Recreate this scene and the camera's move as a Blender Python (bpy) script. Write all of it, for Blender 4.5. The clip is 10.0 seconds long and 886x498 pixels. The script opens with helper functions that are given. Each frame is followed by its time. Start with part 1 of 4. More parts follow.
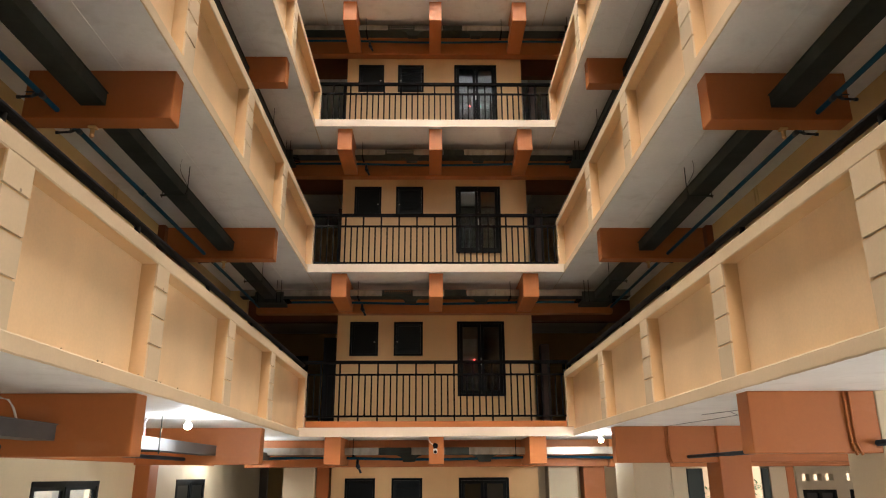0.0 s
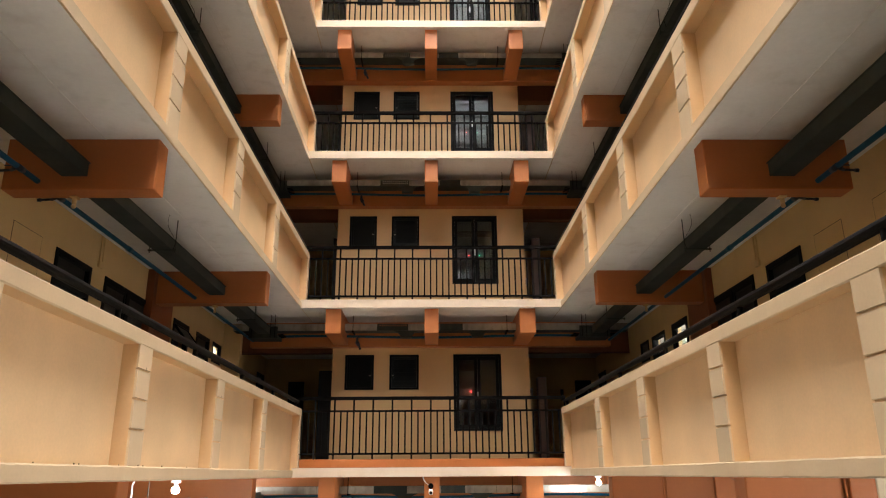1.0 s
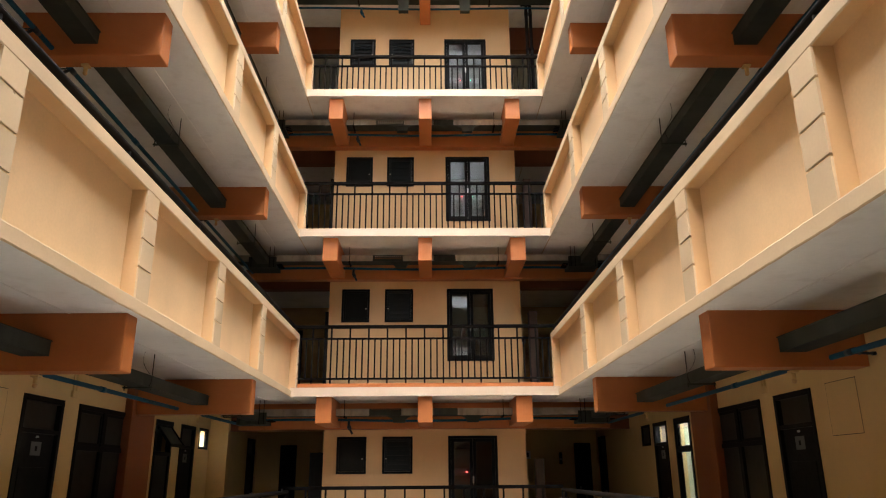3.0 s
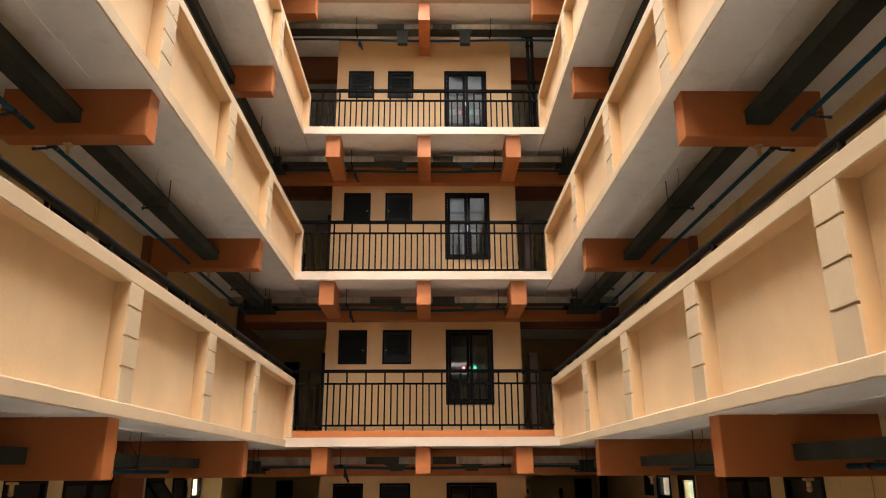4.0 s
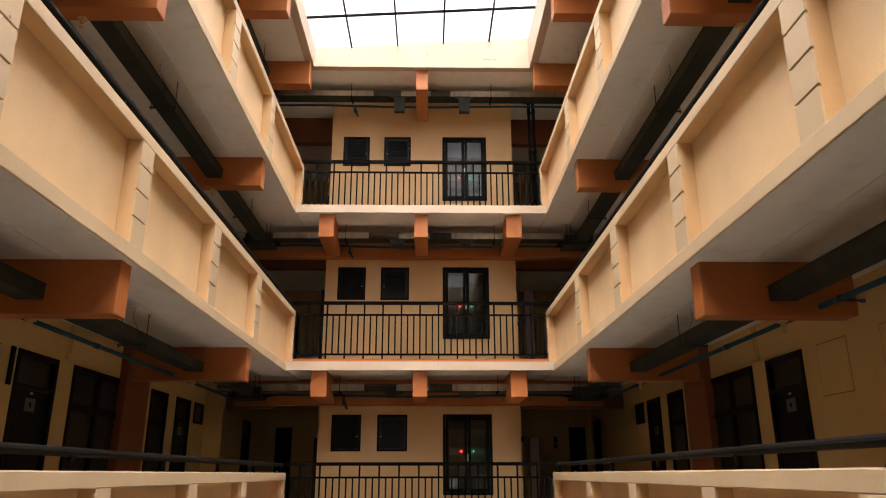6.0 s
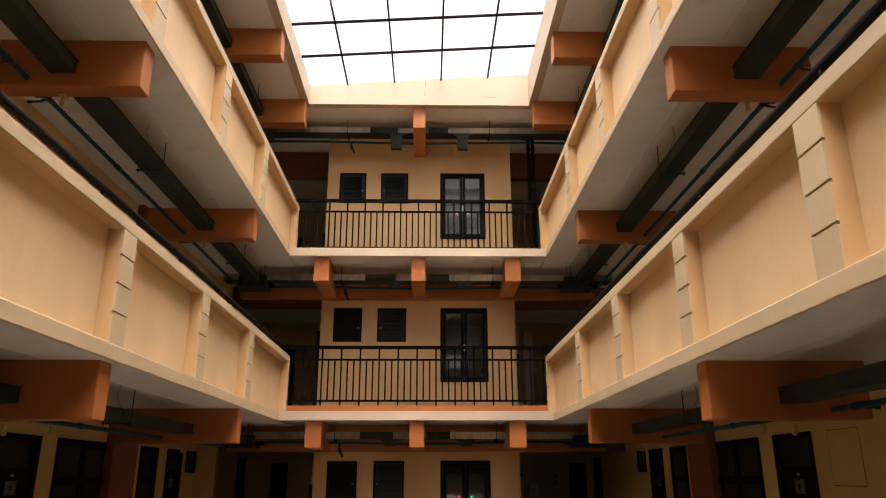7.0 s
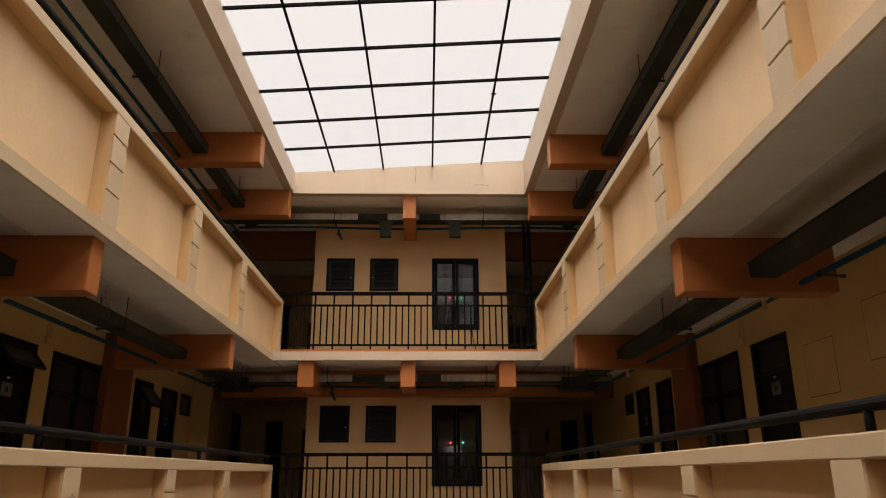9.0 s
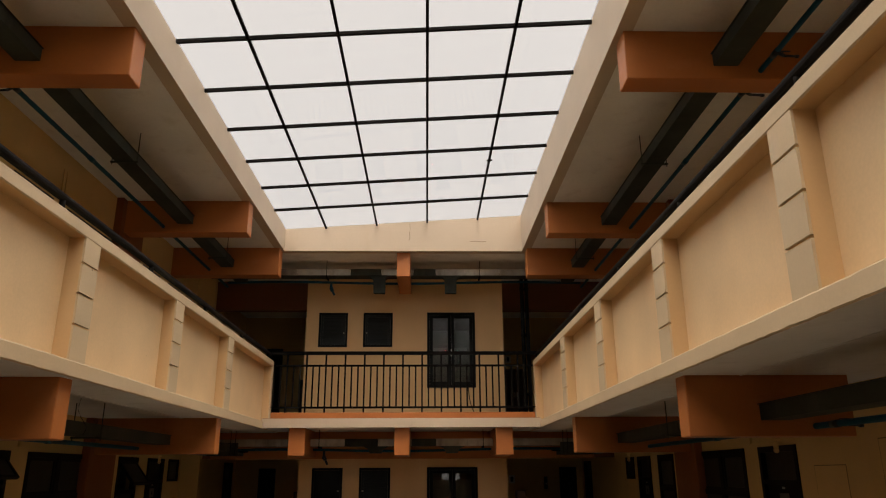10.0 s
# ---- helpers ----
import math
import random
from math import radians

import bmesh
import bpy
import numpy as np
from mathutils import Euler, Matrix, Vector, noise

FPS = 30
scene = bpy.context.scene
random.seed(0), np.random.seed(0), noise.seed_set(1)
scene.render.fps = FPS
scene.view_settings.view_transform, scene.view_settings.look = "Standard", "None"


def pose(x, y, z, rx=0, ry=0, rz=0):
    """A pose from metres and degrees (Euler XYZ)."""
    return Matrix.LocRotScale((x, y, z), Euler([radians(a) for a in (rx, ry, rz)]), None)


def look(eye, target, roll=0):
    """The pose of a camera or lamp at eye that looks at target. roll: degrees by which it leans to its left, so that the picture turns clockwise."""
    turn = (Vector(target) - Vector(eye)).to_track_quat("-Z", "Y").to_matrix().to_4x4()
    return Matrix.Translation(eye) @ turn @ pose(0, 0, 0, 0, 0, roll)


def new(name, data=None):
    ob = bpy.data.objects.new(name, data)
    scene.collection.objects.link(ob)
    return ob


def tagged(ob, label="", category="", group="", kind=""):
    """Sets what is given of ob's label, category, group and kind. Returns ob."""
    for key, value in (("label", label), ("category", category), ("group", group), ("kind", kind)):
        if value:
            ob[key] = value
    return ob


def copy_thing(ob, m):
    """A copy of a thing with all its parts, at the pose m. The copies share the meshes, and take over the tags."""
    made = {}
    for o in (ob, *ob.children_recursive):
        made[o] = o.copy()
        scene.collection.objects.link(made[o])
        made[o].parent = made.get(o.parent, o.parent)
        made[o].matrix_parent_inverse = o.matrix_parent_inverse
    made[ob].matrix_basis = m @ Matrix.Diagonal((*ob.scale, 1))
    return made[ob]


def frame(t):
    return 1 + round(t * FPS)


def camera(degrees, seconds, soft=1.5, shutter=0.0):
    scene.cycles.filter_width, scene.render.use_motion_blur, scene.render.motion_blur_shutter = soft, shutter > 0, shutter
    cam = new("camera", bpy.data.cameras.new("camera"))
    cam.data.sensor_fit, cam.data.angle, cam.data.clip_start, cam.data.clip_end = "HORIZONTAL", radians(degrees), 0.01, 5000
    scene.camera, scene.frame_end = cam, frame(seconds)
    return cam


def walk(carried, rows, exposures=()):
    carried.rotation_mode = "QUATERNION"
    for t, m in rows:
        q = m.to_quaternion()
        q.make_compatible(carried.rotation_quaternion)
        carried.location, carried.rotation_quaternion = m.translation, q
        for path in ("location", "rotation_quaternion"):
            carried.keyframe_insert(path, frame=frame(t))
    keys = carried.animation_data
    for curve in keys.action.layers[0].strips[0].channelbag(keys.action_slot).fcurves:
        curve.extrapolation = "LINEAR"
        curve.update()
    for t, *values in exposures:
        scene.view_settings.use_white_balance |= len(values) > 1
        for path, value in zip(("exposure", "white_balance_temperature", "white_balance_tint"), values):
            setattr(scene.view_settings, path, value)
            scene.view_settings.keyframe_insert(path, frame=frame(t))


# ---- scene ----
cam = camera(63.4, 10.0, 1.1)
PATH = [
    (0, (-0.163, 0.479, 2.36), (-0.131, 2.386, 2.962), -0.3),
    (0.5, (-0.106, 0.451, 2.684), (-0.076, 2.358, 3.286), -0.3),
    (1, (-0.074, 0.432, 3.026), (-0.043, 2.339, 3.625), -0.4),
    (1.5, (-0.042, 0.414, 3.337), (-0.011, 2.322, 3.938), -0.5),
    (2, (0.0, 0.413, 3.731), (0.031, 2.32, 4.333), -0.4),
    (2.5, (0.024, 0.371, 4.151), (0.056, 2.278, 4.751), -0.5),
    (4, (0.061, 0.42, 5.433), (0.093, 2.327, 6.030), -0.3),
    (4.5, (0.067, 0.437, 5.838), (0.101, 2.344, 6.438), -0.2),
    (5, (0.063, 0.442, 6.242), (0.098, 2.35, 6.842), -0.1),
    (5.5, (0.069, 0.458, 6.66), (0.105, 2.366, 7.258), -0.1),
    (7, (0.125, 0.498, 7.892), (0.162, 2.405, 8.494), -0.1),
    (7.5, (0.153, 0.512, 8.336), (0.191, 2.419, 8.935), -0.1),
    (8, (0.186, 0.536, 8.756), (0.225, 2.443, 9.358), -0.1),
    (8.5, (0.223, 0.58, 9.238), (0.264, 2.487, 9.838), -0.1),
    (9, (0.264, 0.601, 9.801), (0.305, 2.508, 10.403), -0.2),
    (9.5, (0.292, 0.605, 10.37), (0.335, 2.511, 10.972), -0.2),
    (10, (0.338, 0.631, 10.965), (0.382, 2.535, 11.560), -0.3),
]

# ---- exposure of the clip's own camera ----
EXPOSURES = [(0.0, 2.45, 6300, 10), (2.5, 2.68, 6200, 10), (4.0, 2.56, 6320, 12), (5.5, 2.18, 6550, 14), (7.0, 1.80, 6850, 16),
             (8.5, 1.20, 7050, 16), (10.0, 0.76, 7150, 13)]
walk(cam, [(t, look(eye, aim, roll)) for t, eye, aim, roll in PATH], EXPOSURES)

# ---- plan (metres) ----
XL, XR = -2.425, 2.265            # inner edges of the side galleries
YF, YN = 12.985, -8.0              # far and near edges of the light well
GAL = 1.72                        # depth of a side gallery
WALLY = 14.48                     # face of the far service block
BX0, BX1 = -2.02, 1.825           # its two sides
YEND = 24.0                       # end of the corridors beside it
LEVELS = [2.99, 5.875, 8.79, 11.70]   # undersides of the four upper floors
SIDE_LEVELS = [2.99, 5.87, 8.77, 11.685]  # the side galleries hang a little lower
ROOF = 14.80
SLAB = 0.20
TOPS = LEVELS[1:] + [ROOF]
PILASTERS = [10.78 - 2.21 * k for k in range(9)]
BEAMS = [10.55, 6.23, 1.94, -2.35, -6.64]    # near faces of the beams under the side galleries

# ---- daylight ----
world = bpy.data.worlds.new("overcast_sky")
scene.world = world
world.use_nodes = True
wn = world.node_tree.nodes
sky = wn.new("ShaderNodeTexSky")
sky.sky_type, sky.sun_disc = "NISHITA", False
sky.sun_elevation, sky.sun_rotation = radians(70), radians(180)
sky.air_density, sky.dust_density, sky.ozone_density = 0.5, 8.0, 0.0
wn["Background"].inputs["Strength"].default_value = 0.12
world.node_tree.links.new(sky.outputs[0], wn["Background"].inputs["Color"])
sun = new("sun", bpy.data.lights.new("sun", "SUN"))
sun.data.energy, sun.data.angle, sun.data.color = 0.55, radians(70), (1, 0.96, 0.9)
sun.matrix_world = look((0, 0, 8 + 14 * math.tan(radians(70))), (0, 14, 8))
SKY_RADIANCE = 1.0
sky_lamp = new("skylight_daylight", bpy.data.lights.new("skylight_daylight", "AREA"))
sky_lamp.data.shape, sky_lamp.data.size, sky_lamp.data.size_y = "RECTANGLE", 7.4, 31.0
sky_lamp.data.energy = SKY_RADIANCE * math.pi * 7.4 * 31.0
sky_lamp.data.color = (1.0, 0.965, 0.915)
sky_lamp.matrix_world = pose(-0.09, 4.0, 15.85)


# ---- materials ----
def material(name, colour, rough=0.6, metal=0.0, vary=0.10, grain=30.0, bump=0.15, stain=0.0, stain_colour=(0.2, 0.14, 0.08), spec=0.5, speck=0.0, bloom=0.0):
    m = bpy.data.materials.new(name)
    m.use_nodes = True
    n, l = m.node_tree.nodes, m.node_tree.links
    b = n["Principled BSDF"]
    b.inputs["Roughness"].default_value, b.inputs["Metallic"].default_value = rough, metal
    b.inputs["Specular IOR Level"].default_value = spec
    tc = n.new("ShaderNodeTexCoord")
    big, fine = n.new("ShaderNodeTexNoise"), n.new("ShaderNodeTexNoise")
    big.inputs["Scale"].default_value, big.inputs["Detail"].default_value = 1.3, 5
    fine.inputs["Scale"].default_value, fine.inputs["Detail"].default_value = grain, 4
    l.new(tc.outputs["Object"], big.inputs["Vector"]), l.new(tc.outputs["Object"], fine.inputs["Vector"])
    ramp = n.new("ShaderNodeValToRGB")
    lo = tuple(c * (1 - vary) for c in colour)
    hi = tuple(min(1, c * (1 + vary)) for c in colour)
    ramp.color_ramp.elements[0].position, ramp.color_ramp.elements[1].position = 0.3, 0.7
    ramp.color_ramp.elements[0].color, ramp.color_ramp.elements[1].color = (*lo, 1), (*hi, 1)
    mix = n.new("ShaderNodeMix")
    mix.data_type = "FLOAT"
    mix.inputs["Factor"].default_value = 0.3
    l.new(big.outputs["Fac"], mix.inputs["A"]), l.new(fine.outputs["Fac"], mix.inputs["B"])
    l.new(mix.outputs["Result"], ramp.inputs["Fac"])
    out = ramp.outputs["Color"]
    if stain:
        mp = n.new("ShaderNodeMapping")
        mp.inputs["Scale"].default_value = (3.0, 3.0, 0.6)
        st = n.new("ShaderNodeTexNoise")
        st.inputs["Scale"].default_value, st.inputs["Detail"].default_value = 1.6, 7
        l.new(tc.outputs["Object"], mp.inputs["Vector"]), l.new(mp.outputs["Vector"], st.inputs["Vector"])
        sr = n.new("ShaderNodeValToRGB")
        sr.color_ramp.elements[0].position, sr.color_ramp.elements[1].position = 0.55, 0.8
        sr.color_ramp.elements[0].color, sr.color_ramp.elements[1].color = (0, 0, 0, 1), (stain, stain, stain, 1)
        l.new(st.outputs["Fac"], sr.inputs["Fac"])
        mc = n.new("ShaderNodeMix")
        mc.data_type = "RGBA"
        l.new(sr.outputs["Color"], mc.inputs["Factor"])
        l.new(out, mc.inputs["A"])
        mc.inputs["B"].default_value = (*stain_colour, 1)
        out = mc.outputs["Result"]
    if bloom:
        mp = n.new("ShaderNodeMapping")
        mp.inputs["Scale"].default_value = (1.0, 1.0, 2.2)
        st = n.new("ShaderNodeTexNoise")
        st.inputs["Scale"].default_value, st.inputs["Detail"].default_value, st.inputs["Distortion"].default_value = 2.3, 8, 0.0
        l.new(tc.outputs["Object"], mp.inputs["Vector"]), l.new(mp.outputs["Vector"], st.inputs["Vector"])
        sr = n.new("ShaderNodeValToRGB")
        sr.color_ramp.elements[0].position, sr.color_ramp.elements[1].position = 0.60, 0.74
        sr.color_ramp.elements[0].color, sr.color_ramp.elements[1].color = (0, 0, 0, 1), (bloom, bloom, bloom, 1)
        l.new(st.outputs["Fac"], sr.inputs["Fac"])
        mc = n.new("ShaderNodeMix")
        mc.data_type = "RGBA"
        l.new(sr.outputs["Color"], mc.inputs["Factor"])
        l.new(out, mc.inputs["A"])
        mc.inputs["B"].default_value = (0.72, 0.42, 0.24, 1)
        out = mc.outputs["Result"]
    if speck:
        vo = n.new("ShaderNodeTexVoronoi")
        vo.inputs["Scale"].default_value = 2.1
        l.new(tc.outputs["Object"], vo.inputs["Vector"])
        sr = n.new("ShaderNodeValToRGB")
        sr.color_ramp.elements[0].position, sr.color_ramp.elements[1].position = 0.018, 0.03
        sr.color_ramp.elements[0].color, sr.color_ramp.elements[1].color = (speck, speck, speck, 1), (0, 0, 0, 1)
        l.new(vo.outputs["Distance"], sr.inputs["Fac"])
        mc = n.new("ShaderNodeMix")
        mc.data_type = "RGBA"
        l.new(sr.outputs["Color"], mc.inputs["Factor"])
        l.new(out, mc.inputs["A"])
        mc.inputs["B"].default_value = (0.12, 0.07, 0.04, 1)
        out = mc.outputs["Result"]
    l.new(out, b.inputs["Base Color"])
    rr = n.new("ShaderNodeMapRange")
    rr.inputs["To Min"].default_value, rr.inputs["To Max"].default_value = max(0, rough - 0.1), min(1, rough + 0.1)
    l.new(fine.outputs["Fac"], rr.inputs["Value"]), l.new(rr.outputs["Result"], b.inputs["Roughness"])
    if bump:
        bp = n.new("ShaderNodeBump")
        bp.inputs["Strength"].default_value, bp.inputs["Distance"].default_value = bump, 0.01
        l.new(mix.outputs["Result"], bp.inputs["Height"]), l.new(bp.outputs["Normal"], b.inputs["Normal"])
    return m


def glass_material(name, tint=(1, 1, 1), rough=0.0, ior=1.45):
    m = bpy.data.materials.new(name)
    m.use_nodes = True
    b = m.node_tree.nodes["Principled BSDF"]
    b.inputs["Base Color"].default_value = (*tint, 1)
    b.inputs["Transmission Weight"].default_value = 1.0
    b.inputs["Roughness"].default_value, b.inputs["IOR"].default_value = rough, ior
    return m


def glow_material(name, colour, strength):
    m = bpy.data.materials.new(name)
    m.use_nodes = True
    b = m.node_tree.nodes["Principled BSDF"]
    b.inputs["Base Color"].default_value = (*colour, 1)
    b.inputs["Emission Color"].default_value = (*colour, 1)
    b.inputs["Emission Strength"].default_value = strength
    return m


CREAM = material("cream_wall_paint", (0.68, 0.442, 0.213), 0.55, vary=0.05, grain=45, bump=0.12, stain=0.16, stain_colour=(0.55, 0.34, 0.14))
CREAM_EDGE = material("pale_cream_slab_paint", (0.585, 0.456, 0.290), 0.55, vary=0.09, grain=45, bump=0.15, stain=0.22, stain_colour=(0.5, 0.34, 0.18), speck=0.7)
FAR_EDGE = material("pale_plaster_paint", (0.54, 0.445, 0.335), 0.6, vary=0.08, grain=45, bump=0.15, stain=0.2, stain_colour=(0.45, 0.33, 0.2), speck=0.5)
GROUND_CREAM = material("pale_yellow_column_paint", (0.64, 0.55, 0.38), 0.55, vary=0.07, grain=40, bump=0.12, stain=0.15, stain_colour=(0.5, 0.4, 0.22))
# Deeper cream puts the recesses' warm shade into colour; unlit bulbs use it too
REVEAL = material("deep_cream_and_recess_shade", (0.63, 0.42, 0.215), 0.55, vary=0.06, grain=45, bump=0.12, stain=0.2, stain_colour=(0.60, 0.33, 0.12))
PANEL = material("peach_cream_panel_paint", (0.77, 0.555, 0.32), 0.55, vary=0.10, grain=45, bump=0.1, stain=0.08, stain_colour=(0.60, 0.36, 0.15), speck=0.5)
WALL = material("yellow_corridor_paint", (0.66, 0.465, 0.205), 0.6, vary=0.07, grain=35, bump=0.12, stain=0.15, stain_colour=(0.45, 0.28, 0.1))
ORANGE = material("orange_beam_paint", (0.44, 0.146, 0.036), 0.5, vary=0.09, grain=30, bump=0.15, stain=0.25, stain_colour=(0.38, 0.11, 0.025), bloom=0.09)
# Darker copy of ORANGE: the gallery columns' shade is put into the colour
COLUMN = material("shade_darkened_orange", (0.23, 0.071, 0.020), 0.55, vary=0.10, grain=30, bump=0.12, stain=0.25, stain_colour=(0.20, 0.06, 0.015))
# Beam orange darkened to brown, with the corridor's shade put into the colour
SHADED_BEAM = material("beam_orange_with_corridor_shade", (0.19, 0.062, 0.024), 0.55, vary=0.12, grain=30, bump=0.12)
SOFFIT = material("white_ceiling_paint", (0.84, 0.84, 0.81), 0.7, vary=0.07, grain=25, bump=0.14, stain=0.3, stain_colour=(0.45, 0.41, 0.35))
CONCRETE = material("grey_concrete", (0.36, 0.34, 0.31), 0.85, vary=0.15, grain=40, bump=0.3)
CONCRETE_PALE = material("pale_paving", (0.40, 0.37, 0.33), 0.6, vary=0.12, grain=25, bump=0.15)
TILE = material("pale_floor_tile", (0.39, 0.355, 0.305), 0.5, vary=0.1, grain=20)
BLACK = material("black_enamel", (0.006, 0.005, 0.0045), 0.7, vary=0.2, grain=60, bump=0.05, spec=0.06)
FRAME = material("dark_bronze_aluminium", (0.006, 0.007, 0.007), 0.55, vary=0.15, grain=50, bump=0.03, spec=0.12)
DOOR = material("dark_stained_door", (0.008, 0.008, 0.008), 0.6, vary=0.25, grain=18, bump=0.1, spec=0.12)
LOUVRE = material("dark_grey_louvre_paint", (0.017, 0.021, 0.023), 0.45, vary=0.15, grain=50, bump=0.05, spec=0.2)
TRAY = material("dull_galvanised_steel", (0.36, 0.33, 0.28), 0.36, metal=0.8, vary=0.45, grain=9, bump=0.15, stain=0.7, stain_colour=(0.07, 0.06, 0.05))
# Dark tap colour; also BLUE darkened for shade on low pipes and drops
NAVY = material("dark_navy_and_shaded_blue", (0.005, 0.018, 0.035), 0.45, vary=0.15)
BROWN = material("dark_brown_paint", (0.05, 0.022, 0.013), 0.55, vary=0.15)
DULLTRAY = material("tarnished_steel_tray", (0.12, 0.12, 0.118), 0.5, metal=0.4, vary=0.4, grain=8, bump=0.1)
DARKTRAY = material("dusty_dark_cable_tray", (0.036, 0.043, 0.036), 0.7, metal=0.0, vary=0.55, grain=11, bump=0.25, stain=0.5, stain_colour=(0.085, 0.085, 0.07), spec=0.25)
BLUE = material("blue_water_pipe", (0.003, 0.072, 0.135), 0.5, vary=0.2, grain=25, bump=0.08, spec=0.2)
STEEL = material("brushed_steel", (0.6, 0.6, 0.58), 0.3, metal=1.0, vary=0.1)
WHITE = material("white_plastic", (0.78, 0.77, 0.73), 0.4, vary=0.04, bump=0.03)
PAPER = material("white_paper_notice", (0.70, 0.68, 0.62), 0.8, vary=0.06, bump=0.03)
PLATE = material("dull_grey_plate", (0.14, 0.135, 0.125), 0.6, vary=0.2, grain=60, bump=0.03)
DARKINT = material("dim_room_paint", (0.30, 0.27, 0.23), 0.8, vary=0.1, bump=0.1)
CABINET = material("grey_cabinet_paint", (0.50, 0.49, 0.45), 0.45, vary=0.06, bump=0.05)
GATE = material("dark_green_gate_paint", (0.02, 0.035, 0.03), 0.5, vary=0.2)
LEAF = material("green_leaves", (0.16, 0.27, 0.11), 0.5, vary=0.4, grain=10)
CURTAIN = material("cream_curtain_cloth", (0.62, 0.55, 0.38), 0.9, vary=0.12, grain=80, bump=0.2)
CLEAR = glass_material("clear_glass", (0.92, 0.94, 0.93))
RAIL = material("dusty_black_rail_paint", (0.010, 0.009, 0.008), 0.65, vary=0.4, grain=50, bump=0.2, stain=0.6, stain_colour=(0.024, 0.020, 0.016), spec=0.08)
GLASS = glass_material("window_glass", (0.45, 0.50, 0.49))
OBSCURE = material("dark_film_glass", (0.013, 0.013, 0.010), 0.4, vary=0.3, grain=6, bump=0.02, spec=0.35)
SKYGLASS = glass_material("skylight_glass", (0.385, 0.393, 0.392), 0.0, 1.12)
cloth = CURTAIN.node_tree
through_light = cloth.nodes.new("ShaderNodeBsdfTranslucent")
through_light.inputs["Color"].default_value = (0.62, 0.66, 0.48, 1)
blend = cloth.nodes.new("ShaderNodeMixShader")
blend.inputs[0].default_value = 0.5
cloth.links.new(cloth.nodes["Principled BSDF"].outputs[0], blend.inputs[1])
cloth.links.new(through_light.outputs[0], blend.inputs[2])
cloth.links.new(blend.outputs[0], cloth.nodes["Material Output"].inputs["Surface"])
LED_RED = glow_material("red_led", (1.0, 0.03, 0.03), 30)
LED_GREEN = glow_material("green_led", (0.05, 1.0, 0.45), 12)
BULB = glow_material("lit_bulb", (1.0, 0.98, 0.94), 60)


# ---- building blocks ----
def box(bm, x0, x1, y0, y1, z0, z1, bevel=0.0):
    if x0 > x1:
        x0, x1 = x1, x0
    m = Matrix.Translation(((x0 + x1) / 2, (y0 + y1) / 2, (z0 + z1) / 2)) @ Matrix.Diagonal((x1 - x0, y1 - y0, z1 - z0, 1))
    made = bmesh.ops.create_cube(bm, size=1, matrix=m)
    if bevel:
        edges = list({e for v in made["verts"] for e in v.link_edges})
        bmesh.ops.bevel(bm, geom=edges, offset=bevel, segments=2, affect="EDGES", profile=0.5)


def rough_bar(x0, x1, y0, y1, z0, z1, step=0.06, jitter=0.003, seed=1):
    """A long plastered bar along y whose edges are slightly uneven."""
    rnd = random.Random(seed)
    bm = bmesh.new()
    n = max(2, int((y1 - y0) / step))
    rings = []
    for i in range(n + 1):
        y = y0 + (y1 - y0) * i / n
        c, low, high = 0.010, rnd.uniform(-jitter, jitter), rnd.uniform(-jitter, jitter)
        inward = c if x1 > x0 else -c
        ring = ((x0, z0 + c + low), (x0 + inward, z0 + low * 0.5), (x1, z0), (x1, z1), (x0 + inward, z1 + high * 0.5), (x0, z1 - c + high))
        rings.append([bm.verts.new((x, y, z)) for x, z in ring])
    for a, b in zip(rings, rings[1:]):
        for j in range(6):
            k = (j + 1) % 6
            bm.faces.new((a[j], a[k], b[k], b[j]))
    bm.faces.new(rings[0]), bm.faces.new(list(reversed(rings[-1])))
    bmesh.ops.recalc_face_normals(bm, faces=bm.faces)
    return bm


def solid(*boxes, bevel=0.0):
    bm = bmesh.new()
    for b in boxes:
        box(bm, *b, bevel=bevel)
    return bm


def tube(bm, a, b, r, n=12, caps=True):
    a, b = Vector(a), Vector(b)
    d = b - a
    m = Matrix.Translation((a + b) / 2) @ d.to_track_quat("Z", "Y").to_matrix().to_4x4()
    bmesh.ops.create_cone(bm, cap_ends=caps, segments=n, radius1=r, radius2=r, depth=d.length, matrix=m)


def sweep(bm, pts, r, n=8):
    """One continuous tube through the points."""
    pts = [Vector(p) for p in pts]
    rings = []
    for k, p in enumerate(pts):
        d = (pts[min(k + 1, len(pts) - 1)] - pts[max(k - 1, 0)]).normalized()
        u = d.orthogonal().normalized()
        w = d.cross(u)
        rings.append([bm.verts.new(p + (u * math.cos(2 * math.pi * j / n) + w * math.sin(2 * math.pi * j / n)) * r) for j in range(n)])
    for a, b in zip(rings, rings[1:]):
        s = min(range(n), key=lambda k: (b[k].co - a[0].co).length)
        for j in range(n):
            bm.faces.new((a[j], a[(j + 1) % n], b[(j + 1 + s) % n], b[(j + s) % n]))
    bm.faces.new(rings[0]), bm.faces.new(rings[-1])


def ball(bm, c, r, n=12):
    bmesh.ops.create_uvsphere(bm, u_segments=n, v_segments=max(6, n // 2), radius=r, matrix=Matrix.Translation(c))


def mesh_of(name, bm, mats, smooth=False):
    me = bpy.data.meshes.new(name)
    bmesh.ops.recalc_face_normals(bm, faces=bm.faces)
    if smooth:
        for f in bm.faces:
            f.smooth = len(f.verts) == 4 and f.calc_area() < 0.2
    bm.to_mesh(me)
    bm.free()
    for m in mats if isinstance(mats, (list, tuple)) else [mats]:
        me.materials.append(m)
    return me


